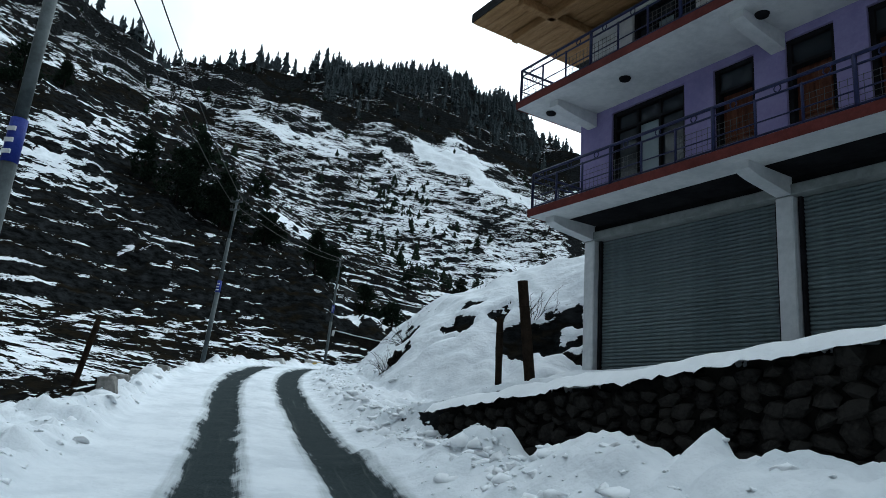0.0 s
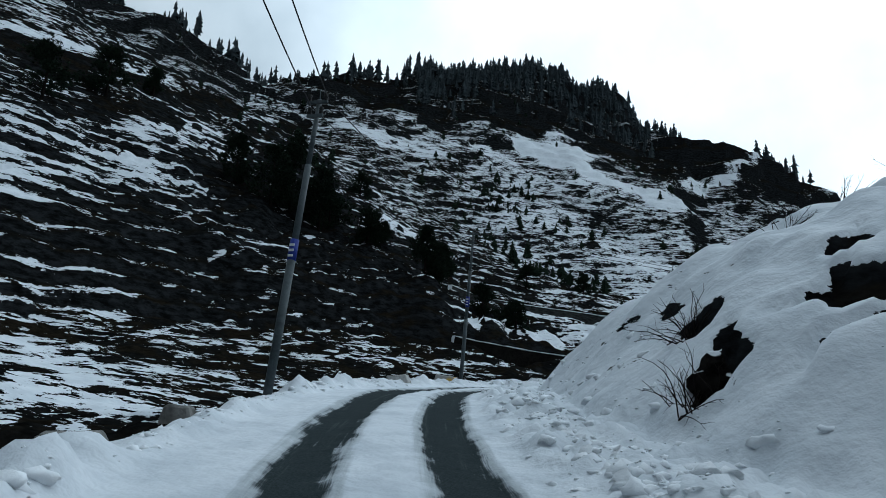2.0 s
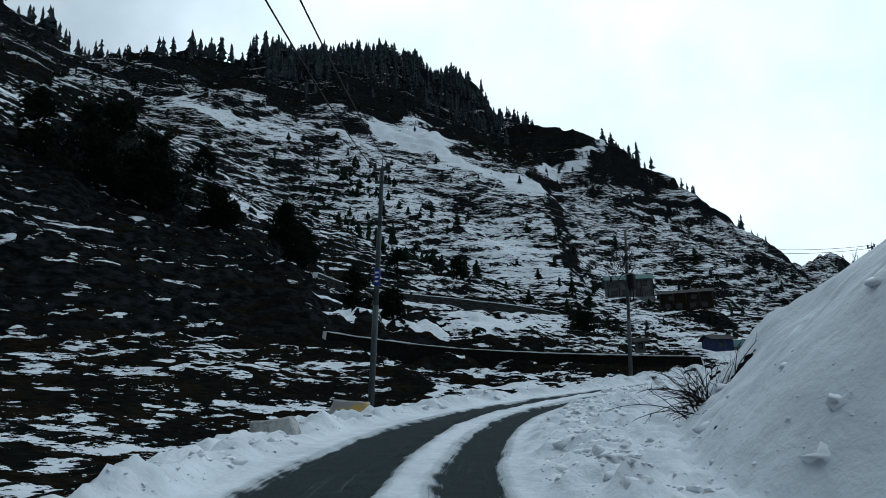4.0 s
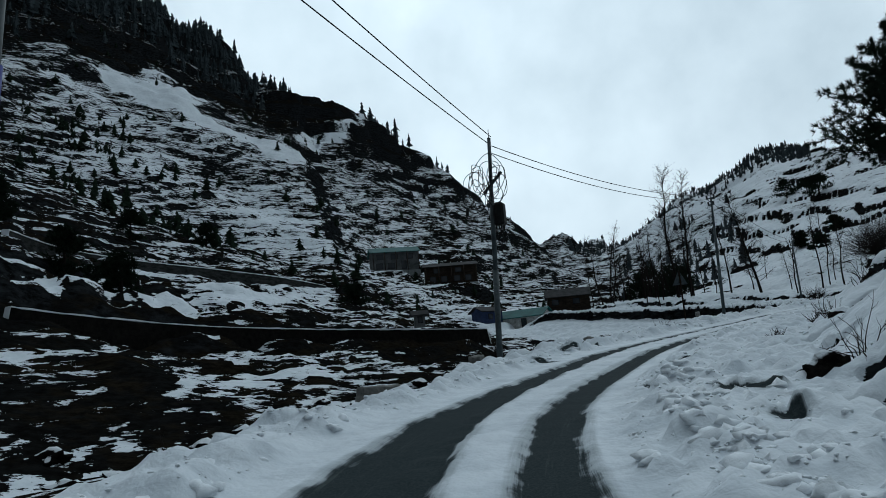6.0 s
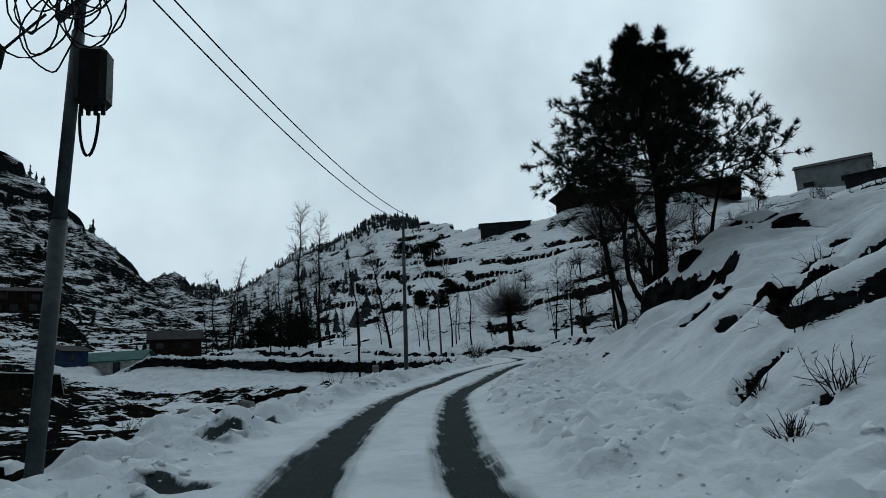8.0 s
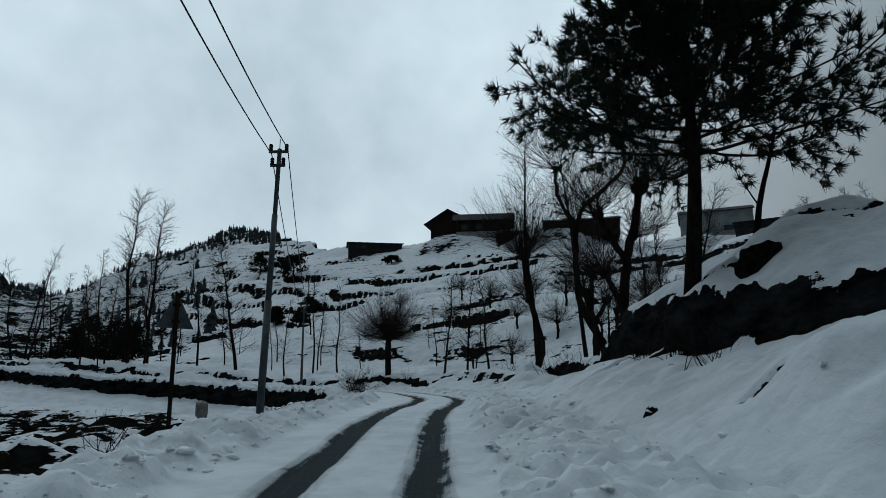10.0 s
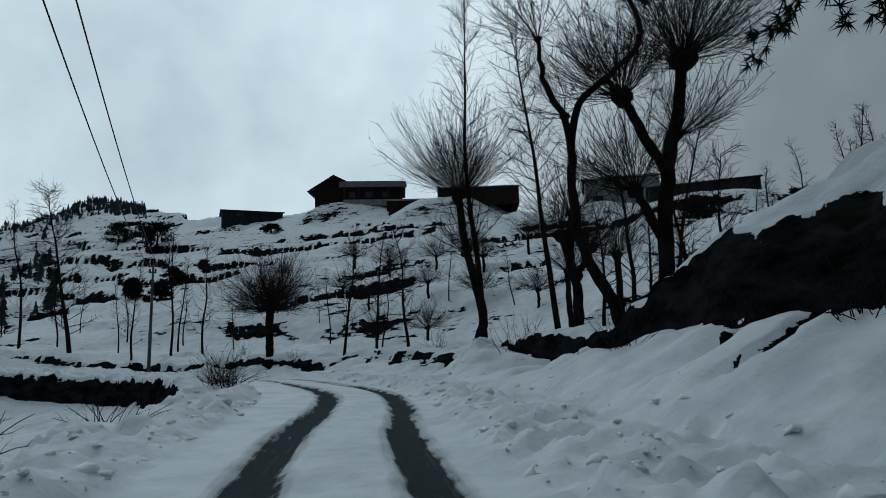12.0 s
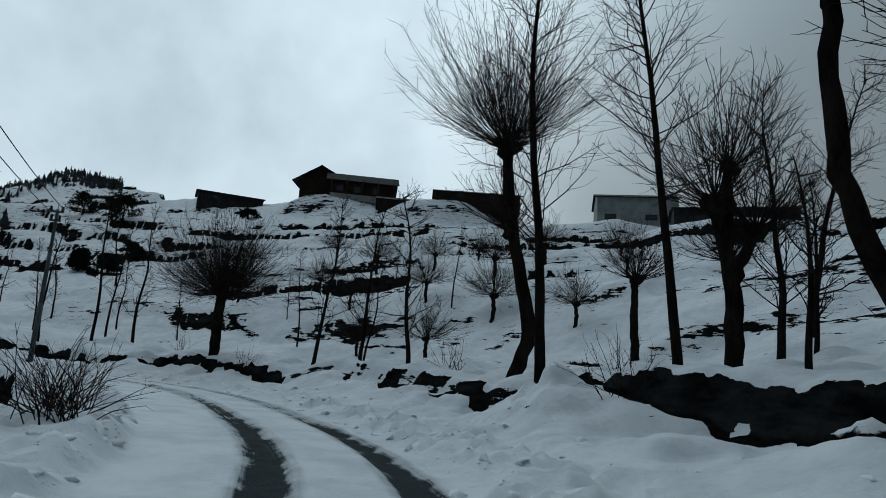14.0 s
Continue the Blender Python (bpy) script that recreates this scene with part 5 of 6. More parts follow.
def twigs_on(rng, line, count, length, angle, rad, start=0.25, lift=0.03, sub=0):
    out = []
    pts, _ = line
    for k in range(count):
        t = start + (1 - start) * (k + rng.random()) / count
        i = min(int(t * (len(pts) - 1)), len(pts) - 2)
        f = t * (len(pts) - 1) - i
        p = pts[i] * (1 - f) + pts[i + 1] * f
        ln = length * (1.15 - 0.82 * t) * rng.uniform(0.7, 1.2)
        tw = bend(rng, p, side_way(rng, pts[i + 1] - pts[i], angle * rng.uniform(0.75, 1.2)), ln, rad, rad * 0.3, 6, 0.20, lift)
        out.append(tw)
        for _ in range(sub):
            q = tw[0][rng.randint(1, 3)]
            out.append(bend(rng, q, side_way(rng, tw[0][-1] - tw[0][0], 0.7), ln * rng.uniform(0.3, 0.6), rad * 0.55, rad * 0.3, 3, 0.15, lift))
    return out


def slender_tree(rng, x, y, height, label, name="bare_tree", limbs=26, reach=1.5, lean=(0, 0), trunk=0.09, clear=0.2, sub=2, angle=1.0, group="roadside trees", sink=0.15, twig=0.019):
    t = thing(name, Matrix.Translation((x, y, gz(x, y) - sink)), label, "tree", group)
    stem = bend(rng, (0, 0, -0.2), (lean[0], lean[1], 1), height, trunk, 0.012, 18, 0.05, 0.035)
    bars("trunk", [stem], M_BARK, t, sides=7)
    limb = twigs_on(rng, stem, int(limbs * 1.35), reach, angle, twig, clear, 0.05)
    tagged(bars("branchwork", limb, M_TWIG, t, sides=4), kind="stuff")
    fine = []
    for ln in limb:
        fine += twigs_on(rng, ln, sub + 3, reach * 0.45, 0.75, twig * 0.45, 0.2, 0.05)
    tagged(bars("twig_haze", fine, M_TWIG, t, sides=3), kind="stuff")
    return t


def pollard(rng, x, y, label, heads, trunk, shoots=90, length=3.0, spread=1.2, rad=0.022, name="pollard_willow", sink=0.2, up=0.75, fuzz=4):
    """A lopped willow: trunk lines to knotted heads, each with a fan of long shoots."""
    t = thing(name, Matrix.Translation((x, y, gz(x, y) - sink)), label, "tree", "lopped willows")
    for pts, r0, r1 in trunk:
        pts = np.array(pts, float)
        u = np.linspace(0, 1, len(pts))
        v = np.linspace(0, 1, len(pts) * 4)
        fine = np.stack([np.interp(v, u, pts[:, k]) for k in range(3)], 1)
        for _ in range(3):
            fine[1:-1] = (fine[:-2] + fine[1:-1] * 2 + fine[2:]) / 4
        fine[1:-1] += np.array([[rng.gauss(0, 0.02), rng.gauss(0, 0.02), 0] for _ in range(len(fine) - 2)])
        bars("trunk", [(fine, np.linspace(r0, r1, len(fine)) * np.array([rng.uniform(0.93, 1.08) for _ in fine]))], M_BARK, t, sides=9)
    for hx, hy, hz, size, count, ln, tilt in heads:
        b = blob(rng, (size, size, size * 0.9), 0.4, 2)
        bmesh.ops.translate(b, verts=b.verts, vec=(hx, hy, hz))
        part("head", b, M_BARK, t, "", True)
        fan, fine = [], []
        for _ in range(int(count * 1.5)):
            a, e = rng.uniform(0, 6.283), math.acos(rng.uniform(math.cos(spread * 1.25), 1.0))
            w = np.array([math.sin(e) * math.cos(a) + tilt[0], math.sin(e) * math.sin(a) + tilt[1], math.cos(e)])
            sh = bend(rng, (hx + w[0] * size * 0.6, hy + w[1] * size * 0.6, hz + w[2] * size * 0.6), w, ln * rng.uniform(0.45, 1.12), rad * 0.58, 0.005, 7, 0.10, up * 0.11)
            fan.append(sh)
            fine += twigs_on(rng, sh, fuzz, ln * 0.35, 0.6, 0.008, 0.2, 0.03)
        tagged(bars("shoot_fan", fan, M_TWIG, t, sides=3), kind="stuff")
        tagged(bars("twig_haze", fine, M_TWIG, t, sides=3), kind="stuff")
    return t


rng = random.Random(21)
# the row above the low wall
pollard(rng, 51.1, 50.2, "tall lopped willow with a fan of long shoots", [(-0.05, 0.35, 7.2, 0.42, 170, 4.6, (0, 0)), (0.1, 0.2, 4.6, 0.28, 36, 2.6, (0.3, 0.2))],
        [([(0, 0, 0), (0.35, -0.5, 1.5), (0.15, -0.2, 3.0), (0.0, 0.2, 5.0), (-0.05, 0.35, 7.2)], 0.22, 0.16)], spread=0.95, fuzz=5)
slender_tree(rng, 48.6, 48.9, 15.5, "tall slender bare tree with fine ascending branches beside a willow", limbs=56, reach=3.0, trunk=0.15, lean=(-0.02, 0.0), clear=0.22, sub=5, angle=0.8)
pollard(rng, 58.9, 65.9, "low round lopped willow with a dense bushy crown", [(0, 0, 3.1, 0.38, 260, 4.0, (0, 0))],
        [([(0, 0, 0), (0.1, 0.1, 1.5), (0, 0, 3.1)], 0.24, 0.22)], spread=1.35, up=0.7, rad=0.020, fuzz=8)
slender_tree(rng, 58.0, 60.3, 7.8, "young bare tree with level branches above the wall", limbs=30, reach=2.0, trunk=0.10)
slender_tree(rng, 55.5, 57.0, 6.6, "young bare tree with level branches above the wall", limbs=26, reach=1.9, trunk=0.09)
slender_tree(rng, 52.8, 54.0, 6.4, "young bare tree with level branches above the wall", limbs=26, reach=2.0, trunk=0.09)
slender_tree(rng, 47.0, 45.6, 13.5, "tall dark bare tree with a bent trunk on the bank", limbs=52, reach=3.0, trunk=0.125, lean=(0.0, -0.03), clear=0.30, sub=5)
pollard(rng, 45.5, 44.6, "old lopped willow with two short knotted heads", [(-0.3, 0.3, 3.4, 0.3, 46, 2.4, (0, 0)), (0.5, -0.5, 3.1, 0.26, 40, 2.0, (0.2, -0.2)), (0.1, 0.0, 4.3, 0.22, 30, 2.2, (0, 0))],
        [([(0, 0, 0), (0.05, 0, 1.9), (-0.3, 0.3, 3.4)], 0.19, 0.13), ([(0.05, 0, 1.9), (0.5, -0.5, 3.1)], 0.13, 0.1), ([(-0.1, 0.1, 2.6), (0.1, 0.0, 4.3)], 0.12, 0.09)])
# the crooked tree on the bank
pollard(rng, 41.15, 42.72, "crooked dark tree with a swan-necked trunk and tangled branches",
        [(-0.9, 1.6, 8.6, 0.12, 26, 3.2, (-0.5, 0.5)), (0.4, -1.4, 9.8, 0.14, 30, 2.6, (0.3, -0.5)), (-0.4, 0.6, 12.0, 0.12, 34, 3.4, (0, 0)), (-0.58, 1.05, 6.3, 0.16, 14, 2.4, (0, 0.4))],
        [([(0, 0, 0), (-0.08, 0.15, 1.0), (-0.42, 0.75, 2.0), (-0.58, 1.0, 3.0), (-0.55, 1.0, 4.6), (-0.5, 0.85, 6.6), (0.0, -0.2, 7.5), (0.5, -1.3, 8.6), (0.2, -1.0, 10.0), (-0.4, 0.6, 12.0)], 0.18, 0.05),
         ([(-0.54, 0.96, 5.2), (-0.56, 1.02, 6.2), (-0.9, 1.55, 7.1), (-0.9, 1.6, 8.6)], 0.12, 0.06)], rad=0.016, fuzz=6)
pollard(rng, 38.9, 41.4, "big lopped willow with a leaning forked trunk and bristling heads",
        [(0.5, -0.9, 6.1, 0.40, 150, 3.3, (0.15, -0.25)), (-0.3, 0.6, 5.0, 0.30, 100, 2.9, (-0.25, 0.35)), (-0.25, 0.5, 2.6, 0.22, 60, 2.8, (-0.1, 0.35)), (0.3, -0.6, 4.0, 0.16, 40, 2.6, (0.3, -0.5))],
        [([(0, 0, -0.5), (0.1, -0.1, 1.7), (0.2, -0.3, 3.4), (0.4, -0.7, 4.8), (0.5, -0.9, 6.1)], 0.21, 0.14),
         ([(0.08, -0.1, 1.2), (-0.1, 0.2, 1.9), (-0.25, 0.5, 2.6)], 0.13, 0.10),
         ([(0.18, -0.26, 3.1), (-0.1, 0.2, 4.0), (-0.3, 0.6, 5.0)], 0.14, 0.11)], rad=0.016, fuzz=6)
slender_tree(rng, 44.0, 43.6, 4.2, "thin bare sapling on the snowy bank", limbs=14, reach=1.0, trunk=0.07)
slender_tree(rng, 49.5, 42.5, 5.0, "thin bare sapling on the snowy bank", limbs=16, reach=1.2, trunk=0.07)
pollard(rng, 53.5, 44.0, "old lopped willow standing on the snowfield", [(0, 0, 3.6, 0.3, 60, 2.4, (0, 0))], [([(0, 0, 0), (0.1, 0, 2.0), (0, 0, 3.6)], 0.17, 0.14)])
pollard(rng, 58.0, 47.0, "old lopped willow standing on the snowfield", [(0, 0, 3.2, 0.3, 60, 2.2, (0, 0))], [([(0, 0, 0), (-0.1, 0.1, 2.0), (0, 0, 3.2)], 0.16, 0.13)])
fruit = pollard(rng, 63.0, 57.0, "small round bare fruit tree on the snowy hill", [(0, 0, 1.3, 0.2, 60, 2.1, (0, 0))], [([(0, 0, 0), (0.05, 0, 0.8), (0, 0, 1.3)], 0.10, 0.09)], name="fruit_tree", spread=1.35, up=0.5, rad=0.014, fuzz=6)
for px, py in [(66, 62), (68, 55), (71, 60), (73, 66), (76, 57), (78, 71), (81, 63), (84, 55), (75, 76), (86, 70), (90, 62), (70, 48), (80, 49), (92, 77), (88, 84), (64, 50)]:
    copy_thing(fruit, Matrix.Translation((px, py, gz(px, py) - 0.15)) @ Matrix.Rotation(rng.uniform(0, 6.28), 4, "Z") @ Matrix.Scale(rng.uniform(0.8, 1.35), 4))
slender_tree(rng, 55.2, 41.6, 9.0, "bare tree with crossing branches behind the willows", limbs=40, reach=2.6, trunk=0.13, clear=0.2, sub=4, angle=0.9)
slender_tree(rng, 50.2, 43.2, 8.0, "bare tree with crossing branches behind the willows", limbs=40, reach=2.6, trunk=0.12, clear=0.2, sub=4, angle=0.9)
slender_tree(rng, 44.6, 40.8, 6.0, "young bare tree behind the crooked tree", limbs=30, reach=2.0, trunk=0.09, clear=0.15, sub=4)
slender_tree(rng, 47.5, 39.6, 5.5, "young bare tree behind the crooked tree", limbs=30, reach=2.0, trunk=0.09, clear=0.15, sub=4)
# the second row, on the field past the bend
saplings = [slender_tree(rng, 63.6, 74.8, 8.6, "young bare tree standing on the snowy field", limbs=28, reach=1.7, trunk=0.10),
            slender_tree(rng, 62.8, 76.9, 9.8, "young bare tree standing on the snowy field", limbs=26, reach=1.5, trunk=0.10, clear=0.35),
            slender_tree(rng, 60.7, 78.5, 7.4, "young bare tree standing on the snowy field", limbs=24, reach=1.3, trunk=0.09)]
slender_tree(rng, 62.8, 103.8, 21.0, "tall twin bare poplar with a spreading top", limbs=50, reach=4.2, trunk=0.26, clear=0.3, sub=3, angle=0.9, twig=0.04)
slender_tree(rng, 63.8, 101.6, 19.5, "tall twin bare poplar with a spreading top", limbs=46, reach=4.0, trunk=0.24, clear=0.3, sub=3, angle=0.9, twig=0.04)
slender_tree(rng, 64.3, 88.3, 14.0, "bare tree with a broad layered crown on the field", limbs=64, reach=3.2, trunk=0.2, clear=0.15, sub=5, angle=1.2, twig=0.032)
slender_tree(rng, 58.0, 115.0, 14.0, "slim bare poplar beside the far road", limbs=30, reach=1.2, trunk=0.14, angle=0.5)
slender_tree(rng, 66.0, 96.0, 13.0, "slim bare poplar beside the far road", limbs=30, reach=2.2, trunk=0.14, angle=0.8)
spots = [(70, 82), (67, 86), (72, 90), (69, 95), (75, 99), (61, 110), (64, 113), (72, 106), (77, 112), (68, 119), (58, 121), (74, 120), (80, 92), (66.5, 79.5), (69.5, 76.5), (65.2, 70.2), (67.5, 66.5), (72, 70), (62.5, 60.0), (70, 58), (76, 64), (66, 52)]
for k, (px, py) in enumerate(spots):
    src = saplings[k % 3]
    s = rng.uniform(0.45, 0.8) if k > 13 else rng.uniform(0.55, 1.05)
    copy_thing(src, Matrix.Translation((px, py, gz(px, py) - 0.15)) @ Matrix.Rotation(rng.uniform(0, 6.28), 4, "Z") @ Matrix.Scale(s, 4))


# a grove by the far road, and saplings along the top of the bank
for k in range(26):
    px, py = rng.uniform(57, 74), rng.uniform(96, 134)
    copy_thing(saplings[k % 3], Matrix.Translation((px, py, gz(px, py) - 0.15)) @ Matrix.Rotation(rng.uniform(0, 6.28), 4, "Z") @ Matrix.Scale(rng.uniform(0.8, 1.5), 4))
for k in range(13):
    px, py = rng.uniform(43, 60), rng.uniform(31, 38.5)
    copy_thing(saplings[k % 3], Matrix.Translation((px, py, gz(px, py) - 0.1)) @ Matrix.Rotation(rng.uniform(0, 6.28), 4, "Z") @ Matrix.Scale(rng.uniform(0.38, 0.6), 4))


# ---------------------------------------------------------------- the pine on the bank
def needle_tufts(rng, places, length, blades=13, width=0.022):
    """Bunches of long needles: thin blades spreading from each place along its way."""
    n = len(places)
    base = np.repeat(np.array([p for p, _ in places]), blades, 0)
    way = np.repeat(np.array([w for _, w in places]), blades, 0)
    g = np.random.RandomState(rng.randint(0, 9999))
    d = way * 0.85 + g.normal(0, 0.5, (n * blades, 3)) + np.array([0, 0, 0.15])
    d /= np.linalg.norm(d, axis=1)[:, None]
    ln = length * g.uniform(0.7, 1.2, (n * blades, 1))
    side = np.cross(d, g.normal(0, 1, (n * blades, 3)))
    side /= np.linalg.norm(side, axis=1)[:, None] + 1e-9
    v = np.stack([base - side * width, base + side * width, base + d * ln], 1).reshape(-1, 3)
    return v, np.arange(len(v)).reshape(-1, 3)


def build_pine(x, y, z, height, label):
    rng = random.Random(5)
    t = thing("pine_tree", Matrix.Translation((x, y, z)), label, "tree")
    stem = bend(rng, (0, 0, -0.6), (-0.06, -0.12, 1), height * 0.96, 0.24, 0.05, 14, 0.03, 0.02)
    bars("trunk", [stem], M_BARK, t, sides=11)
    second = bend(rng, (1.1, -1.0, -0.6), (0.14, -0.30, 1), height * 0.55, 0.14, 0.04, 10, 0.06, 0.02)
    bars("trunk", [second], M_BARK, t, sides=8)
    places, limbs = [], []
    pts = stem[0]
    for k in range(78):
        u = 0.41 + 0.58 * k / 78
        i = min(int(u * 14), 13)
        p = pts[i] + (pts[i + 1] - pts[i]) * (u * 14 - i)
        a = k * 2.399 + rng.uniform(-0.4, 0.4)
        reach = 4.7 * (1 - 0.84 * (max(u - 0.45, 0) / 0.54) ** 0.95) * rng.uniform(0.62, 1.12)
        rise = 0.02 + 0.62 * (u - 0.35)
        limb = bend(rng, p, (math.cos(a), math.sin(a), rise), reach, 0.075 * (1.15 - u), 0.02, 7, 0.10, 0.04)
        limbs.append(limb)
        for m in range(13 if u < 0.7 else 9):
            j = rng.randint(2, 7)
            sub = bend(rng, limb[0][j], side_way(rng, limb[0][-1] - limb[0][0], 0.8), reach * rng.uniform(0.12, 0.36), 0.018, 0.008, 4, 0.14, 0.06)
            limbs.append(sub)
            for q in (1, 2, 3, 4):
                places.append((sub[0][q], unit(sub[0][q] - sub[0][q - 1])))
            for _ in range(3):
                places.append((sub[0][4] + np.array([rng.gauss(0, 0.10) for _ in range(3)]), unit(sub[0][4] - sub[0][3])))
        for q in range(3, 8):
            places.append((limb[0][q], unit(limb[0][q] - limb[0][q - 1])))
    for q in (6, 8, 10):
        lb = bend(rng, second[0][q], side_way(rng, (0, 0, 1), 1.0), 1.6, 0.03, 0.012, 5, 0.12, 0.05)
        limbs.append(lb)
        places += [(lb[0][m], unit(lb[0][m] - lb[0][m - 1])) for m in range(2, 6)]
    tagged(bars("branchwork", limbs, M_BARK, t, sides=4), kind="stuff")
    v, f = needle_tufts(rng, places, 0.30, 18, 0.018)
    part_arrays("crown", v, f, M_NEEDLE, t, "dark ragged tufts of long needles", False)
    return t


build_pine(31.15, 37.5, gz(31.15, 37.5) - 0.3, 11.3, "dark full-crowned pine tree on the snowy bank above the road")


# ---------------------------------------------------------------- conifers of the slopes and ridges
def conifer_arrays(g, x, y, z, height, width):
    """A ragged fir: a stem and drooping tiers with toothed rims."""
    v, f = [], []

    def cone(z0, z1, r, teeth):
        b = len(v)
        v.append((x + g.normal(0, r * 0.22), y + g.normal(0, r * 0.22), z + z1))
        for k in range(teeth * 2):
            a = 2 * math.pi * k / (teeth * 2) + g.uniform(-0.15, 0.15)
            rr = r * (g.uniform(0.85, 1.25) if k % 2 == 0 else g.uniform(0.40, 0.62))
            v.append((x + rr * math.cos(a), y + rr * math.sin(a), z + z0 + (0.0 if k % 2 == 0 else 0.10 * (z1 - z0)) + g.uniform(-0.05, 0.05) * height))
        n = teeth * 2
        for k in range(n):
            f.append((b, b + 1 + k, b + 1 + (k + 1) % n))

    tiers = 7
    for k in range(tiers):
        u = k / tiers
        cone(height * (0.12 + 0.80 * u), height * (0.12 + 0.80 * u + 0.26 * (1 - 0.35 * u)), width * (1 - 0.86 * u ** 1.3) * g.uniform(0.55, 1.25), 4)
    b = len(v)
    for k in range(4):
        a = k * math.pi / 2
        v.append((x + 0.03 * height * math.cos(a), y + 0.03 * height * math.sin(a), z - 0.5))
    v.append((x, y, z + height * 0.5))
    for k in range(4):
        f.append((b + k, b + (k + 1) % 4, b + 4))
    return v, f


def scatter(name, label, spots, hrange, wfac, seed, material=M_HAZED_FOREST):
    g = np.random.RandomState(seed)
    px, py = np.array([p[0] for p in spots]), np.array([p[1] for p in spots])
    pz = ground_height(px, py)
    v, f = [], []
    for x, y, z in zip(px, py, pz):
        h = hrange[0] + (hrange[1] - hrange[0]) * g.uniform(0, 1) ** 1.7
        a, b = conifer_arrays(g, x, y, z, h, h * wfac * g.uniform(0.8, 1.2))
        o = len(v)
        v += a
        f += [tuple(i + o for i in t) for t in b]
    ob = part_arrays(name, v, f, material, None, "", False)
    tagged(ob, label, "forest", kind="stuff")


def polar(bear, r):
    a = math.radians(bear)
    return OX - math.sin(a) * r, OY + math.cos(a) * r


g = np.random.RandomState(8)
ridge, wood, slope_trees, far_wood = [], [], [], []
clumps = np.r_[g.uniform(-22, 0, 9), g.uniform(24, 50, 16)]
for _ in range(190):
    b = g.choice(clumps) + g.normal(0, 0.55)
    ridge.append(polar(b, np.interp(b, BEARING, RIDGE_R) * g.uniform(0.965, 1.01)))
for _ in range(150):
    b = g.uniform(5, 27)
    ridge.append(polar(b, np.interp(b, BEARING, RIDGE_R) * g.uniform(0.965, 1.01)))
for _ in range(620):
    b = g.uniform(1.5, 21)
    wood.append(polar(b, np.interp(b, BEARING, RIDGE_R) * (1 - abs(g.normal(0, 0.075)))))
for _ in range(130):
    b = g.uniform(-1.5, 4)
    wood.append(polar(b, np.interp(b, BEARING, RIDGE_R) * g.uniform(0.74, 0.99)))
for _ in range(120):
    b = g.normal(14, 3.5)
    slope_trees.append(polar(b, g.uniform(105, 215)))
for _ in range(300):
    b = g.uniform(-24, 46)
    slope_trees.append(polar(b, g.uniform(100, 330)))
for _ in range(1900):
    b = g.uniform(-46, -27)
    R = np.interp(b, BEARING, RIDGE_R)
    far_wood.append(polar(b, max(330.0, R * g.uniform(0.5, 1.0) ** 0.6)))
for _ in range(70):
    b = g.uniform(-40, -30)
    far_wood.append(polar(b, g.uniform(130, 300)))
# ridge and far trees take the needle colour with painted haze
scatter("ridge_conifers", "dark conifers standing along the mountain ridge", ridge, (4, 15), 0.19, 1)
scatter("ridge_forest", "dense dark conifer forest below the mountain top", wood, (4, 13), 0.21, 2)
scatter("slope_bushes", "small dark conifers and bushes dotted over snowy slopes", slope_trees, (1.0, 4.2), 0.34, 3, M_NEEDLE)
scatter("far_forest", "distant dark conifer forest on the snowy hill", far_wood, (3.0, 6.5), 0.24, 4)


def near_conifer(x, y, height, width, seed):
    """A dark bushy conifer: a stem and a ragged crown of needle clumps."""
    rng = random.Random(seed)
    height *= 0.85
    gg = np.random.RandomState(seed)
    t = thing("dark_conifer", Matrix.Translation((x, y, gz(x, y) - 0.3)), "dark bushy conifer clinging to the gorge slope", "tree", "gorge conifers")
    bars("trunk", [([(0, 0, 0), (0.1, 0, height * 0.5), (0, 0.1, height * 0.95)], [0.2, 0.13, 0.03])], M_BARK, t, sides=6)
    places = []
    for c in range(int(13 + 3 * width)):
        u = gg.uniform(0.12, 1.0)
        a, r = gg.uniform(0, 6.283), width * (0.25 + 0.85 * (1 - u)) * gg.uniform(0.35, 1.0)
        if u > 0.85:
            r *= 0.3
        for _ in range(30):
            off = gg.normal(0, 1, 3) * (0.17 * width, 0.17 * width, 0.055 * height)
            places.append((np.array([r * math.cos(a), r * math.sin(a), height * u]) + off, unit([math.cos(a), math.sin(a), 0.2])))
    v, f = needle_tufts(rng, places, 0.08 * height ** 0.7 + 0.25, 10, 0.07)
    part_arrays("crown", v, f, M_NEEDLE, t, "", False)


for k, (b, r, h, w) in enumerate([(31.8, 61, 8.5, 2.6), (30, 64, 7, 2.2), (44, 66, 10, 3.4), (47, 68, 12, 4.0), (50, 66, 10, 3.6), (42, 69, 9, 3.2), (53, 70, 8, 3.0), (38, 66, 6, 2.4), (36, 70, 6, 2.2), (24, 62, 6, 2.6), (20, 60, 4.5, 2.4), (27, 74, 6, 2.4), (-4, 91, 4.5, 2.6), (63, 84, 9, 3.6), (70, 78, 9, 3.6), (76, 92, 10, 4), (57, 92, 6, 2.2), (15, 92, 5, 2), (8, 105, 5, 2.2), (34, 95, 6, 2.2), (40, 102, 6, 2.4)]):
    cx, cy = polar(b, r)
    near_conifer(cx, cy, h, w, 40 + k)
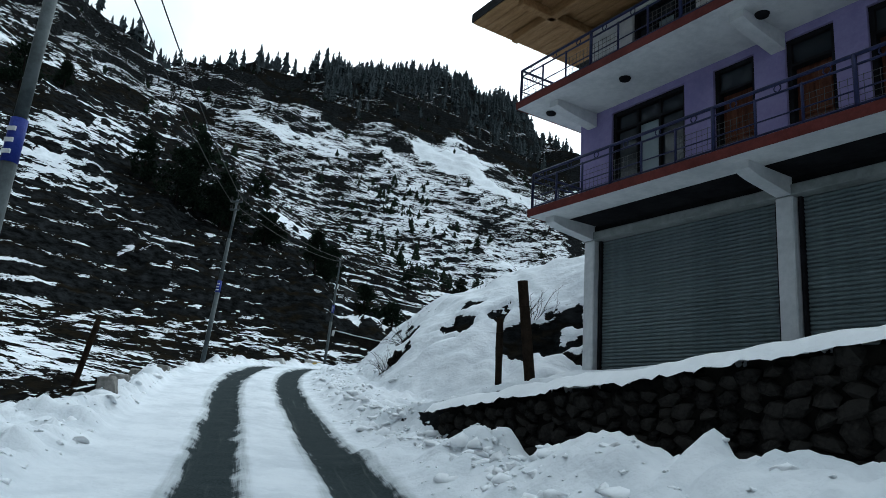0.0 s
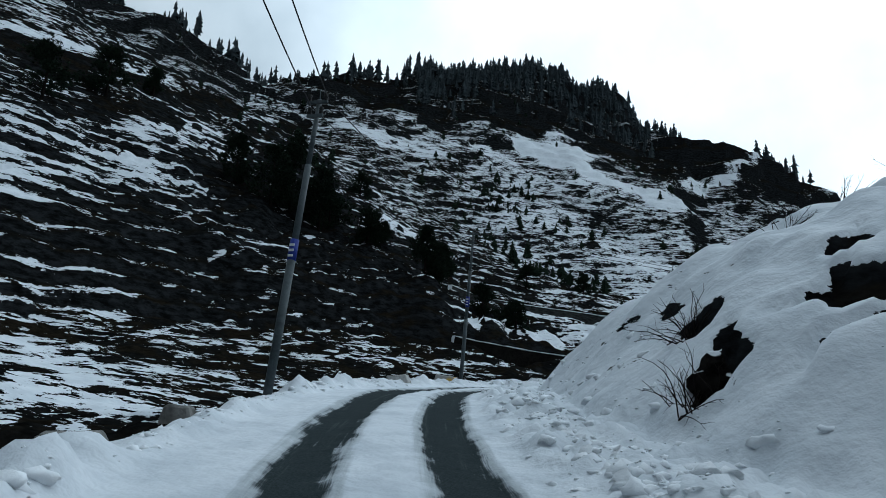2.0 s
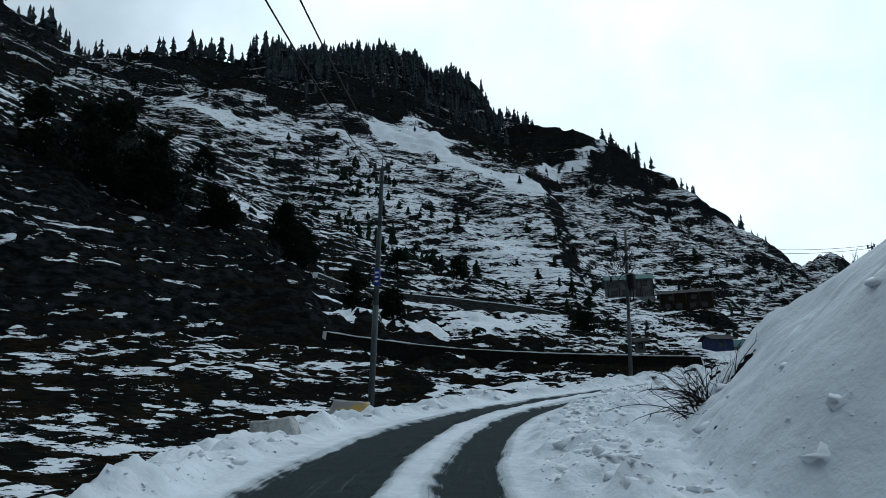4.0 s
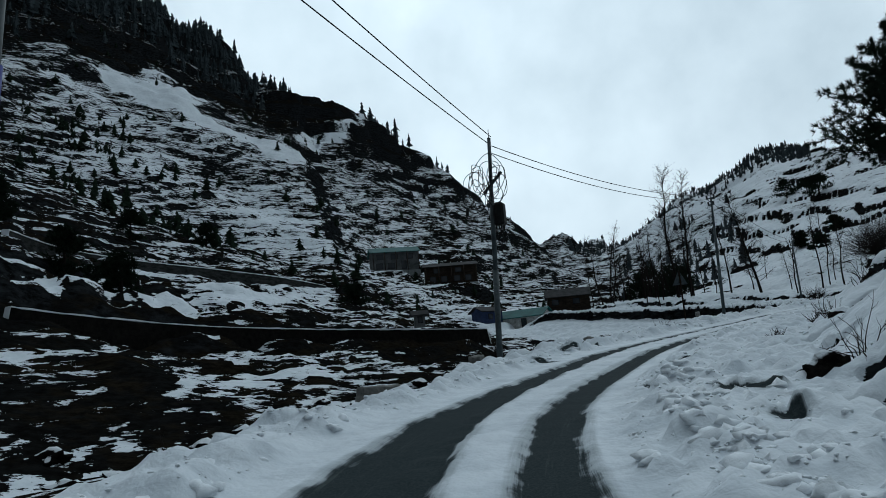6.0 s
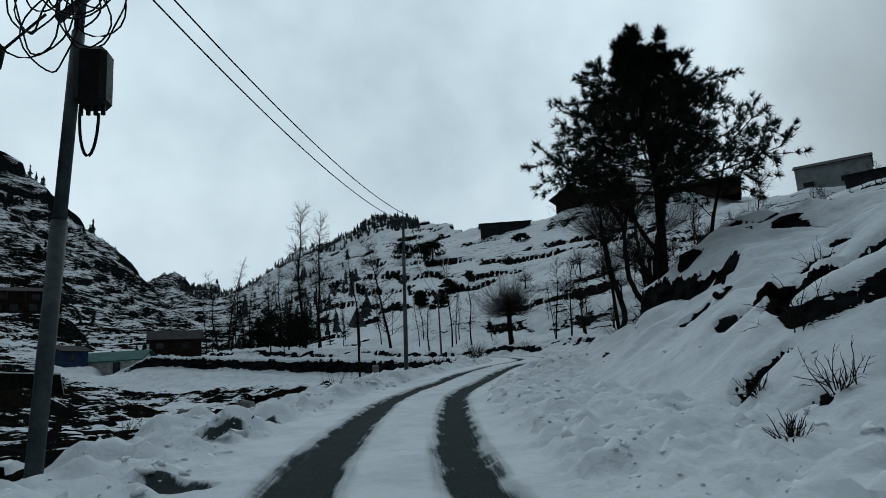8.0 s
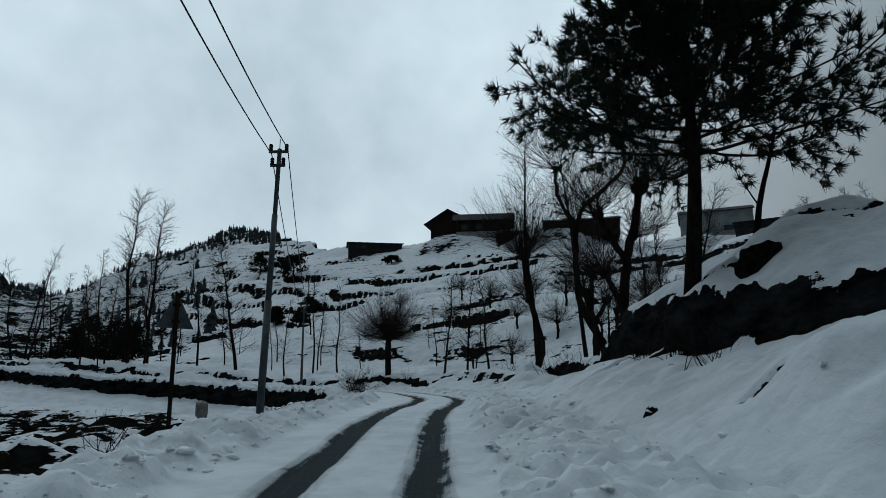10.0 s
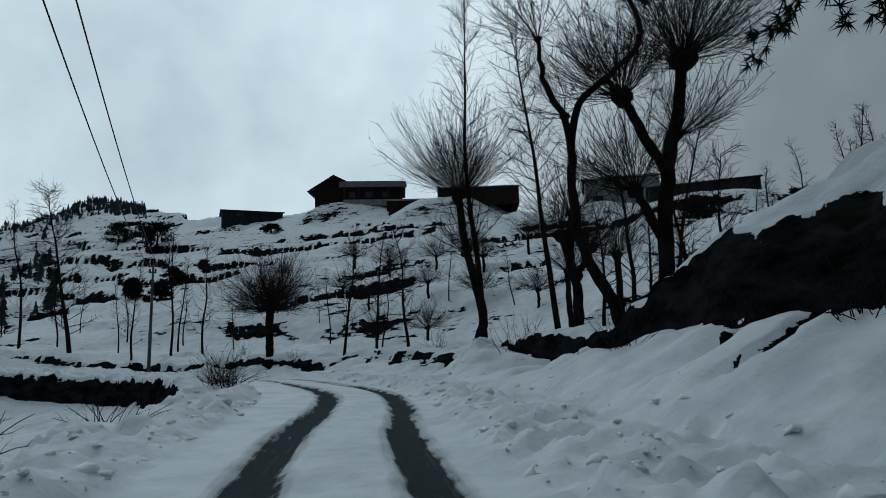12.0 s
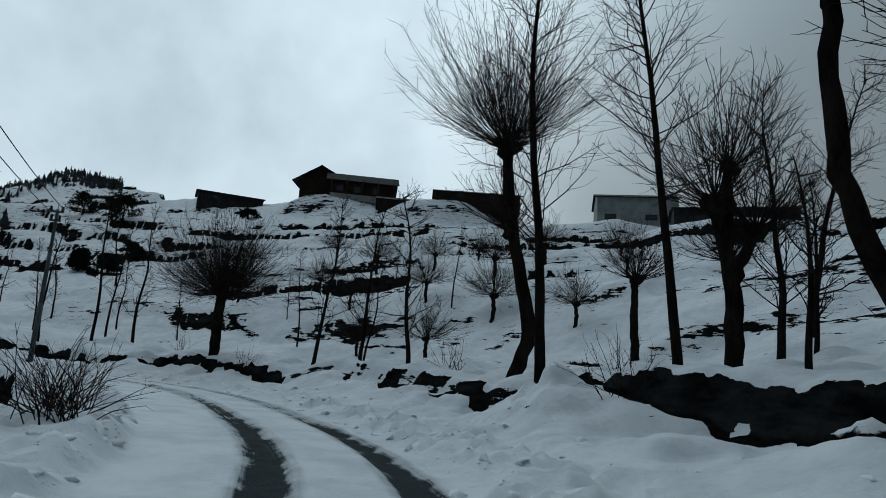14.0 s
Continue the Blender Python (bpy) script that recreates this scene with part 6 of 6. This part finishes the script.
for k, (cx, cy, h, w) in enumerate([(104, 112, 2.4, 1.8), (110, 118, 2.0, 2.0), (99, 116, 2.6, 1.7), (93, 110, 2.4, 1.6), (142, 122, 2.6, 2.2), (88, 101, 3.0, 1.8), (97, 40, 3.4, 1.8), (84, 32, 2.6, 1.6), (155, 175.5, 7, 4.2), (140, 149.5, 6, 4.0), (150, 163, 5, 3.6), (74, 131, 8, 3.6), (78, 134, 9, 4.0), (83, 135, 8, 4.2), (88, 137, 8, 4.0), (80, 128, 6, 3.4)]):
    near_conifer(cx, cy, h, w, 70 + k)


# ---------------------------------------------------------------- houses of the valley
def gable_house(name, x, y, turn, w, d, h, rise, wall, roof, label, openings=(), over=0.5, porch=False, sink=0.4, z=None):
    m = Matrix.Translation((x, y, (gz(x, y) if z is None else z) - sink)) @ Matrix.Rotation(turn, 4, "Z")
    t = thing(name, m, label, "house", "valley houses")
    h += sink
    front = part("wall", boxed(-w / 2, w / 2, -d / 2, -d / 2 + 0.2, -1.5, h), wall, t)
    part("wall", boxed(-w / 2, w / 2, d / 2 - 0.2, d / 2, -1.5, h), wall, t)
    for sx in (-1, 1):
        bm = bmesh.new()
        x0, x1 = (sx * w / 2, sx * (w / 2 - 0.2))
        prof = [(-d / 2 + 0.2, -1.5), (d / 2 - 0.2, -1.5), (d / 2 - 0.2, h), (0, h + rise * (d / 2 - 0.2) / (d / 2)), (-d / 2 + 0.2, h)]
        a = [bm.verts.new((x0, p, q)) for p, q in prof]
        b = [bm.verts.new((x1, p, q)) for p, q in prof]
        bm.faces.new(a)
        bm.faces.new(b[::-1])
        for k in range(5):
            bm.faces.new((a[k], b[k], b[(k + 1) % 5], a[(k + 1) % 5]))
        bmesh.ops.recalc_face_normals(bm, faces=bm.faces)
        part("wall", bm, wall, t)
    for sy in (-1, 1):
        bm = bmesh.new()
        e = d / 2 + over
        low = h - rise * over / (d / 2)
        vs = [(-w / 2 - over, sy * e, low), (w / 2 + over, sy * e, low), (w / 2 + over, 0, h + rise), (-w / 2 - over, 0, h + rise)]
        a = [bm.verts.new((p[0], p[1], p[2] + 0.02)) for p in vs]
        b = [bm.verts.new((p[0], p[1], p[2] + 0.16)) for p in vs]
        bm.faces.new(a)
        bm.faces.new(b[::-1])
        for k in range(4):
            bm.faces.new((a[k], b[k], b[(k + 1) % 4], a[(k + 1) % 4]))
        bmesh.ops.recalc_face_normals(bm, faces=bm.faces)
        part("roof", bm, roof, t)
    for ox, oz, ow, oh in openings:
        o = part("window", boxed(ox, ox + ow, -d / 2 - 0.03, -d / 2 - 0.004, oz + sink, oz + oh + sink), M_DARK_AND_SHADE, t)
        part("pane", boxed(ox + 0.08, ox + ow - 0.08, -d / 2 - 0.045, -d / 2 - 0.032, oz + sink + 0.08, oz + oh + sink - 0.08), m_glass, o)
    if porch:
        for k in range(5):
            px = -w / 2 + 0.2 + k * (w - 0.4) / 4
            bars("porch_post", [([(px, -d / 2 - 1.6, -1.2), (px, -d / 2 - 1.6, h - 0.2)], 0.11)], M_TIMBER, t, sides=6)
        part("porch_floor", boxed(-w / 2, w / 2, -d / 2 - 1.7, -d / 2 - 0.05, -1.0, sink - 0.1), M_CEMENT, t)
    return t


gable_house("hut", 46.8, 125.2, radians(-48), 8.5, 5.0, 2.4, 1.2, M_WHITEWASH, M_ROOF, "small grey hut with a teal tin roof by the stream", [(-3.2, 0.7, 1.0, 1.1), (0.6, 0.2, 1.0, 1.9)])
gable_house("hut", 40.6, 126.5, radians(14), 4.0, 3.4, 2.0, 0.7, M_BLUEWALL, M_DARKROOF, "small blue plank hut beside the teal-roofed hut", [(-0.9, 0.6, 0.9, 0.9)])
gable_house("village_house", 36.5, 176.0, radians(-6), 11, 7, 4.6, 1.5, M_PLASTER, M_ROOF, "two-storey grey village house with a teal tin roof", [(-4.6, 0.6, 1.6, 1.4), (-1.8, 0.6, 1.6, 1.4), (1.4, 0.4, 1.2, 2.0), (-4.4, 2.8, 1.6, 1.3), (-1.0, 2.8, 1.6, 1.3), (2.6, 2.8, 1.6, 1.3)], porch=True)
gable_house("village_house", 48.5, 170.0, radians(-14), 12, 6, 4.2, 1.0, M_TIMBER, M_DARKROOF, "dark timber village house on a stone base below terraces", [(-5, 0.5, 1.5, 1.4), (-2.4, 0.5, 1.5, 1.4), (0.6, 0.5, 1.5, 1.4), (3.2, 0.5, 1.5, 1.4), (-4.0, 2.6, 1.5, 1.2), (1.0, 2.6, 1.5, 1.2)], porch=True)
gable_house("village_house", 66.0, 146.0, radians(-24), 8.5, 6, 2.4, 1.6, M_TIMBER, M_DARKROOF, "dark low timber house with a broad slate roof", [(-3.4, 0.6, 1.4, 1.2), (0.8, 0.6, 1.4, 1.2)])
gable_house("outhouse", 20.6, 96.0, radians(-6), 1.2, 1.1, 1.6, 0.3, M_PLASTER, M_DARKROOF, "tiny grey outhouse among the terraces", [(-0.3, 0.5, 0.6, 0.8)])
gable_house("chalet", 164.0, 117.5, radians(14), 11, 9.5, 4.6, 2.7, M_TIMBER, M_DARKROOF, "timber hill chalet with a dark gabled roof against the sky", [(-4.8, 0.8, 1.6, 1.5), (-1.2, 0.8, 1.6, 1.5), (2.6, 0.6, 1.4, 2.1)], over=1.4, sink=0.0)
gable_house("chalet", 160.5, 107.5, radians(-64), 13, 7, 3.4, 2.1, M_TIMBER, M_DARKROOF, "long timber hill chalet with a dark roof and verandah", [(-5.4, 0.7, 1.6, 1.5), (-1.8, 0.7, 1.6, 1.5), (2.0, 0.7, 1.6, 1.5)], over=1.0, porch=True)
gable_house("hill_house", 153.0, 92.0, radians(-66), 15, 7, 1.6, 1.3, M_TIMBER, M_DARKROOF, "dark long-roofed hill house", [(-4, 0.6, 1.4, 1.2), (2, 0.6, 1.4, 1.2)])
gable_house("hill_house", 148.5, 79.0, radians(-70), 15, 7, 1.5, 1.2, M_TIMBER, M_DARKROOF, "dark long-roofed hill house", [(-4, 0.6, 1.4, 1.2), (2, 0.6, 1.4, 1.2)])
gable_house("hill_house", 162.0, 141.0, radians(-50), 14, 6, 2.0, 0.5, M_DARKROOF, M_DARKROOF, "low flat dark building on the hill crest", [(-4, 0.6, 1.4, 0.9)])
gable_house("barn", 131.0, 50.5, radians(-80), 11, 7, 4.2, 1.3, M_CEMENT, M_DARKROOF, "grey plastered barn with a dark roof on the hill", [(-4.5, 1.0, 1.6, 0.8), (1.0, 1.0, 1.6, 0.8)], over=0.3)
gable_house("barn", 114.0, 39.0, radians(-86), 13, 6, 2.7, 0.5, M_DARKROOF, M_DARKROOF, "dark flat-roofed building on the hill", [(-4.5, 1.0, 1.6, 1.0), (1.0, 1.0, 1.6, 1.0)], over=0.3)
gable_house("barn", 92.0, 18.0, radians(-94), 8, 5, 3.0, 0.6, M_PLASTER, M_DARKROOF, "small grey shed on the snowy hill crest", [(-1.5, 1.0, 1.2, 1.0)], over=0.3)


# ---------------------------------------------------------------- rocks, brush and loose snow
for k, (bx, by, sz) in enumerate([(5.1, -1.25, (0.45, 0.4, 0.5)), (7.4, 5.4, (0.55, 0.4, 0.3)), (9.9, 4.6, (0.7, 0.5, 0.4)), 
                                  (10.6, -3.2, (0.9, 1.0, 0.8)), (23.2, 33.1, (0.6, 0.5, 0.55)), (16.8, 29.0, (0.55, 0.4, 0.45)), (18.6, 28.2, (0.5, 0.5, 0.8)), 
                                  (20.6, 31.2, (0.35, 0.3, 0.3)), (13.2, 25.0, (0.7, 0.6, 0.6)), (12.0, 26.3, (0.4, 0.4, 0.3)), (6.6, 21.4, (0.5, 0.4, 0.45)), (7.6, 20.0, (0.9, 0.6, 0.8)), (5.6, 18.6, (0.4, 0.35, 0.3)), (25.6, 37.3, (0.22, 0.2, 0.3)),
                                  (29.8, 35.4, (0.9, 0.8, 0.9)), (33.2, 40.2, (0.5, 0.4, 0.4)), (40.2, 43.6, (0.7, 0.4, 0.35)),
                                  (-8.5, 24.0, (1.2, 0.7, 0.5)), (1.0, 33.5, (2.2, 0.5, 0.35)), (2.8, 36.5, (1.4, 0.6, 0.45)), (8.5, 40.0, (0.9, 0.6, 0.4)), (12.0, 41.0, (0.7, 0.5, 0.4)), (14.5, 43.5, (0.8, 0.5, 0.35)), (4.6, 31.0, (0.35, 0.3, 0.2))]):
    boulder("rock", bx, by, (sz[0] * 0.8, sz[1] * 0.8, sz[2] * 0.75), M_CAPPED, "dark wet rock breaking through the snow", 100 + k, -0.25, 0.38, group="bank rocks")


rng = random.Random(77)
for k in range(46):
    sq, dq = S0 + rng.uniform(50, 92), -rng.uniform(4.6, 17)
    pt, nr = road_at(np.array([sq]))
    w3 = rng.uniform(0.15, 0.5)
    boulder("rock", float(pt[0, 0] + nr[0, 0] * dq), float(pt[0, 1] + nr[0, 1] * dq), (w3 * 1.5, w3, w3 * rng.uniform(0.5, 0.9)), M_CAPPED, "dark snow-capped rock on the field below the road", 400 + k, 0.05, 0.4, group="field rocks")


def brush(x, y, size, count, label, seed, droop=0.0, name="dry_shrub"):
    rng = random.Random(seed)
    t = thing(name, Matrix.Translation((x, y, gz(x, y) - 0.05)), label, "shrub", "dry shrubs")
    stems, fine = [], []
    for _ in range(count):
        a, e = rng.uniform(0, 6.283), rng.uniform(0.1, 1.1)
        w = (math.sin(e) * math.cos(a), math.sin(e) * math.sin(a), math.cos(e))
        st = bend(rng, (rng.gauss(0, size * 0.15), rng.gauss(0, size * 0.15), -0.1), w, size * rng.uniform(0.6, 1.2), 0.010, 0.003, 6, 0.16, -droop)
        stems.append(st)
        fine += twigs_on(rng, st, 3, size * 0.4, 0.6, 0.004, 0.3, 0.0)
    tagged(bars("brushwork", stems, M_TWIG, t, sides=4), kind="stuff")
    tagged(bars("twig_haze", fine, M_TWIG, t, sides=3), kind="stuff")


for k, (bx, by, sz, n, dr) in enumerate([(4.75, -1.5, 0.9, 44, 0.12), (4.9, 0.6, 0.9, 34, 0.10), (7.3, 5.2, 0.9, 12, 0.05), (8.9, 7.0, 0.9, 12, 0.05), (10.0, 4.9, 1.1, 14, 0.02), (9.2, -1.4, 1.2, 16, 0.03), (3.3, 11.7, 1.3, 60, 0.16), (3.2, 12.6, 0.7, 34, 0.16), (3.9, 14.6, 0.7, 26, 0.14), (6.9, 21.0, 0.8, 18, 0.05), (11.1, 27.35, 0.35, 34, 0), (13.3, 28.3, 0.35, 30, 0), (12.6, 27.2, 0.6, 24, 0.05), (14.8, 28.0, 0.9, 26, 0.12), (18.9, 28.6, 0.9, 22, 0.1), (23.0, 33.4, 0.7, 14, 0.06),
                                         (38.4, 53.6, 1.2, 60, 0.04), (39.6, 54.6, 1.3, 50, 0.04), (30.5, 49.8, 0.9, 18, 0.03), (31.6, 38.8, 1.2, 24, 0.06), (33.8, 40.0, 1.1, 22, 0.06), (30.0, 37.6, 1.4, 30, 0.05), (28.2, 36.6, 1.3, 26, 0.05), (44.0, 46.6, 1.3, 20, 0.01), (48.0, 46.9, 1.4, 22, 0.01), (53.0, 52.6, 1.2, 18, 0.01), (57.0, 63.0, 1.0, 16, 0.01), (36.0, 42.2, 1.0, 18, 0.05), (-2.2, 27.6, 1.0, 12, 0.0), (10.0, 39.4, 0.9, 12, 0.0), (20.4, 45.6, 0.9, 20, 0.03), (26.5, 47.6, 0.8, 16, 0.03), (12.6, 24.6, 0.7, 20, 0.0), (60.5, 69.0, 1.1, 16, 0.0)]):
    brush(bx, by, sz, n, "dry leafless shrub poking through the snow", 300 + k, dr)


def branch_heap(x, y, label, seed):
    rng = random.Random(seed)
    t = thing("branch_heap", Matrix.Translation((x, y, gz(x, y) + 0.05)), label, "branches")
    for k in range(22):
        a = 0.75 + rng.gauss(0, 0.16)
        ln, ox, oy = rng.uniform(1.4, 3.2), rng.gauss(0, 0.5), rng.gauss(0, 0.35)
        start = (ox - math.cos(a) * ln / 2, oy - math.sin(a) * ln / 2, rng.uniform(0.0, 0.45))
        bars("branch", [bend(rng, start, (math.cos(a), math.sin(a), rng.uniform(-0.05, 0.08)), ln, rng.uniform(0.03, 0.07), 0.015, 6, 0.05)], M_BARK, t, sides=6)


branch_heap(1.2, 33.0, "dark heap of cut branches lying in the snow", 3)
branch_heap(2.2, 34.4, "dark heap of cut branches lying in the snow", 4)


def build_clods():
    """Broken lumps thrown up by the plough along both verges."""
    g = np.random.RandomState(12)
    shapes = []
    for k in range(6):
        b = blob(random.Random(k + 3), (1, 1, 0.8), 0.95, 2)
        shapes.append((np.array([v.co[:] for v in b.verts]), [tuple(v.index for v in f.verts) for f in b.faces]))
        b.free()
    n = 7000
    s = S0 - 4 + g.uniform(0, 125, n)
    left = g.uniform(0, 1, n) < 0.45
    d = np.where(left, -2.05 - np.abs(g.normal(0, 0.75, n)), 1.75 + np.abs(g.normal(0, 1.35, n)))
    extra = 2600
    s = np.r_[s, S0 - 4 + g.uniform(0, 56, extra)]
    d = np.r_[d, 2.0 + np.abs(g.normal(0, 0.42, extra)) + 0.25]
    left = np.r_[left, np.zeros(extra, bool)]
    keep = np.abs(d) < 6.0
    s, d, left = s[keep], d[keep], left[keep]
    p, nr = road_at(s)
    x, y = p[:, 0] + nr[:, 0] * d, p[:, 1] + nr[:, 1] * d
    z = ground_height(x, y, s, d)
    size = 0.02 + 0.16 * g.uniform(0, 1, len(s)) ** np.where(np.arange(len(s)) < len(s) - 2500, 7, 3.2)
    verts, faces, o = [], [], 0
    for i in range(len(s)):
        v, f = shapes[i % 6]
        a = g.uniform(0, 6.28)
        c, sn = math.cos(a), math.sin(a)
        k = size[i]
        w = np.stack([(v[:, 0] * c - v[:, 1] * sn) * k, (v[:, 0] * sn + v[:, 1] * c) * k * 0.8, v[:, 2] * k * 0.6], 1) + (x[i], y[i], z[i] - k * 0.25)
        verts.append(w)
        faces += [tuple(q + o for q in t) for t in f]
        o += len(v)
    ob = part_arrays("snow_clods", np.concatenate(verts), faces, M_SNOW, None, "", True)
    tagged(ob, "broken lumps of ploughed snow along the road verges", "snow", kind="stuff")


build_clods()
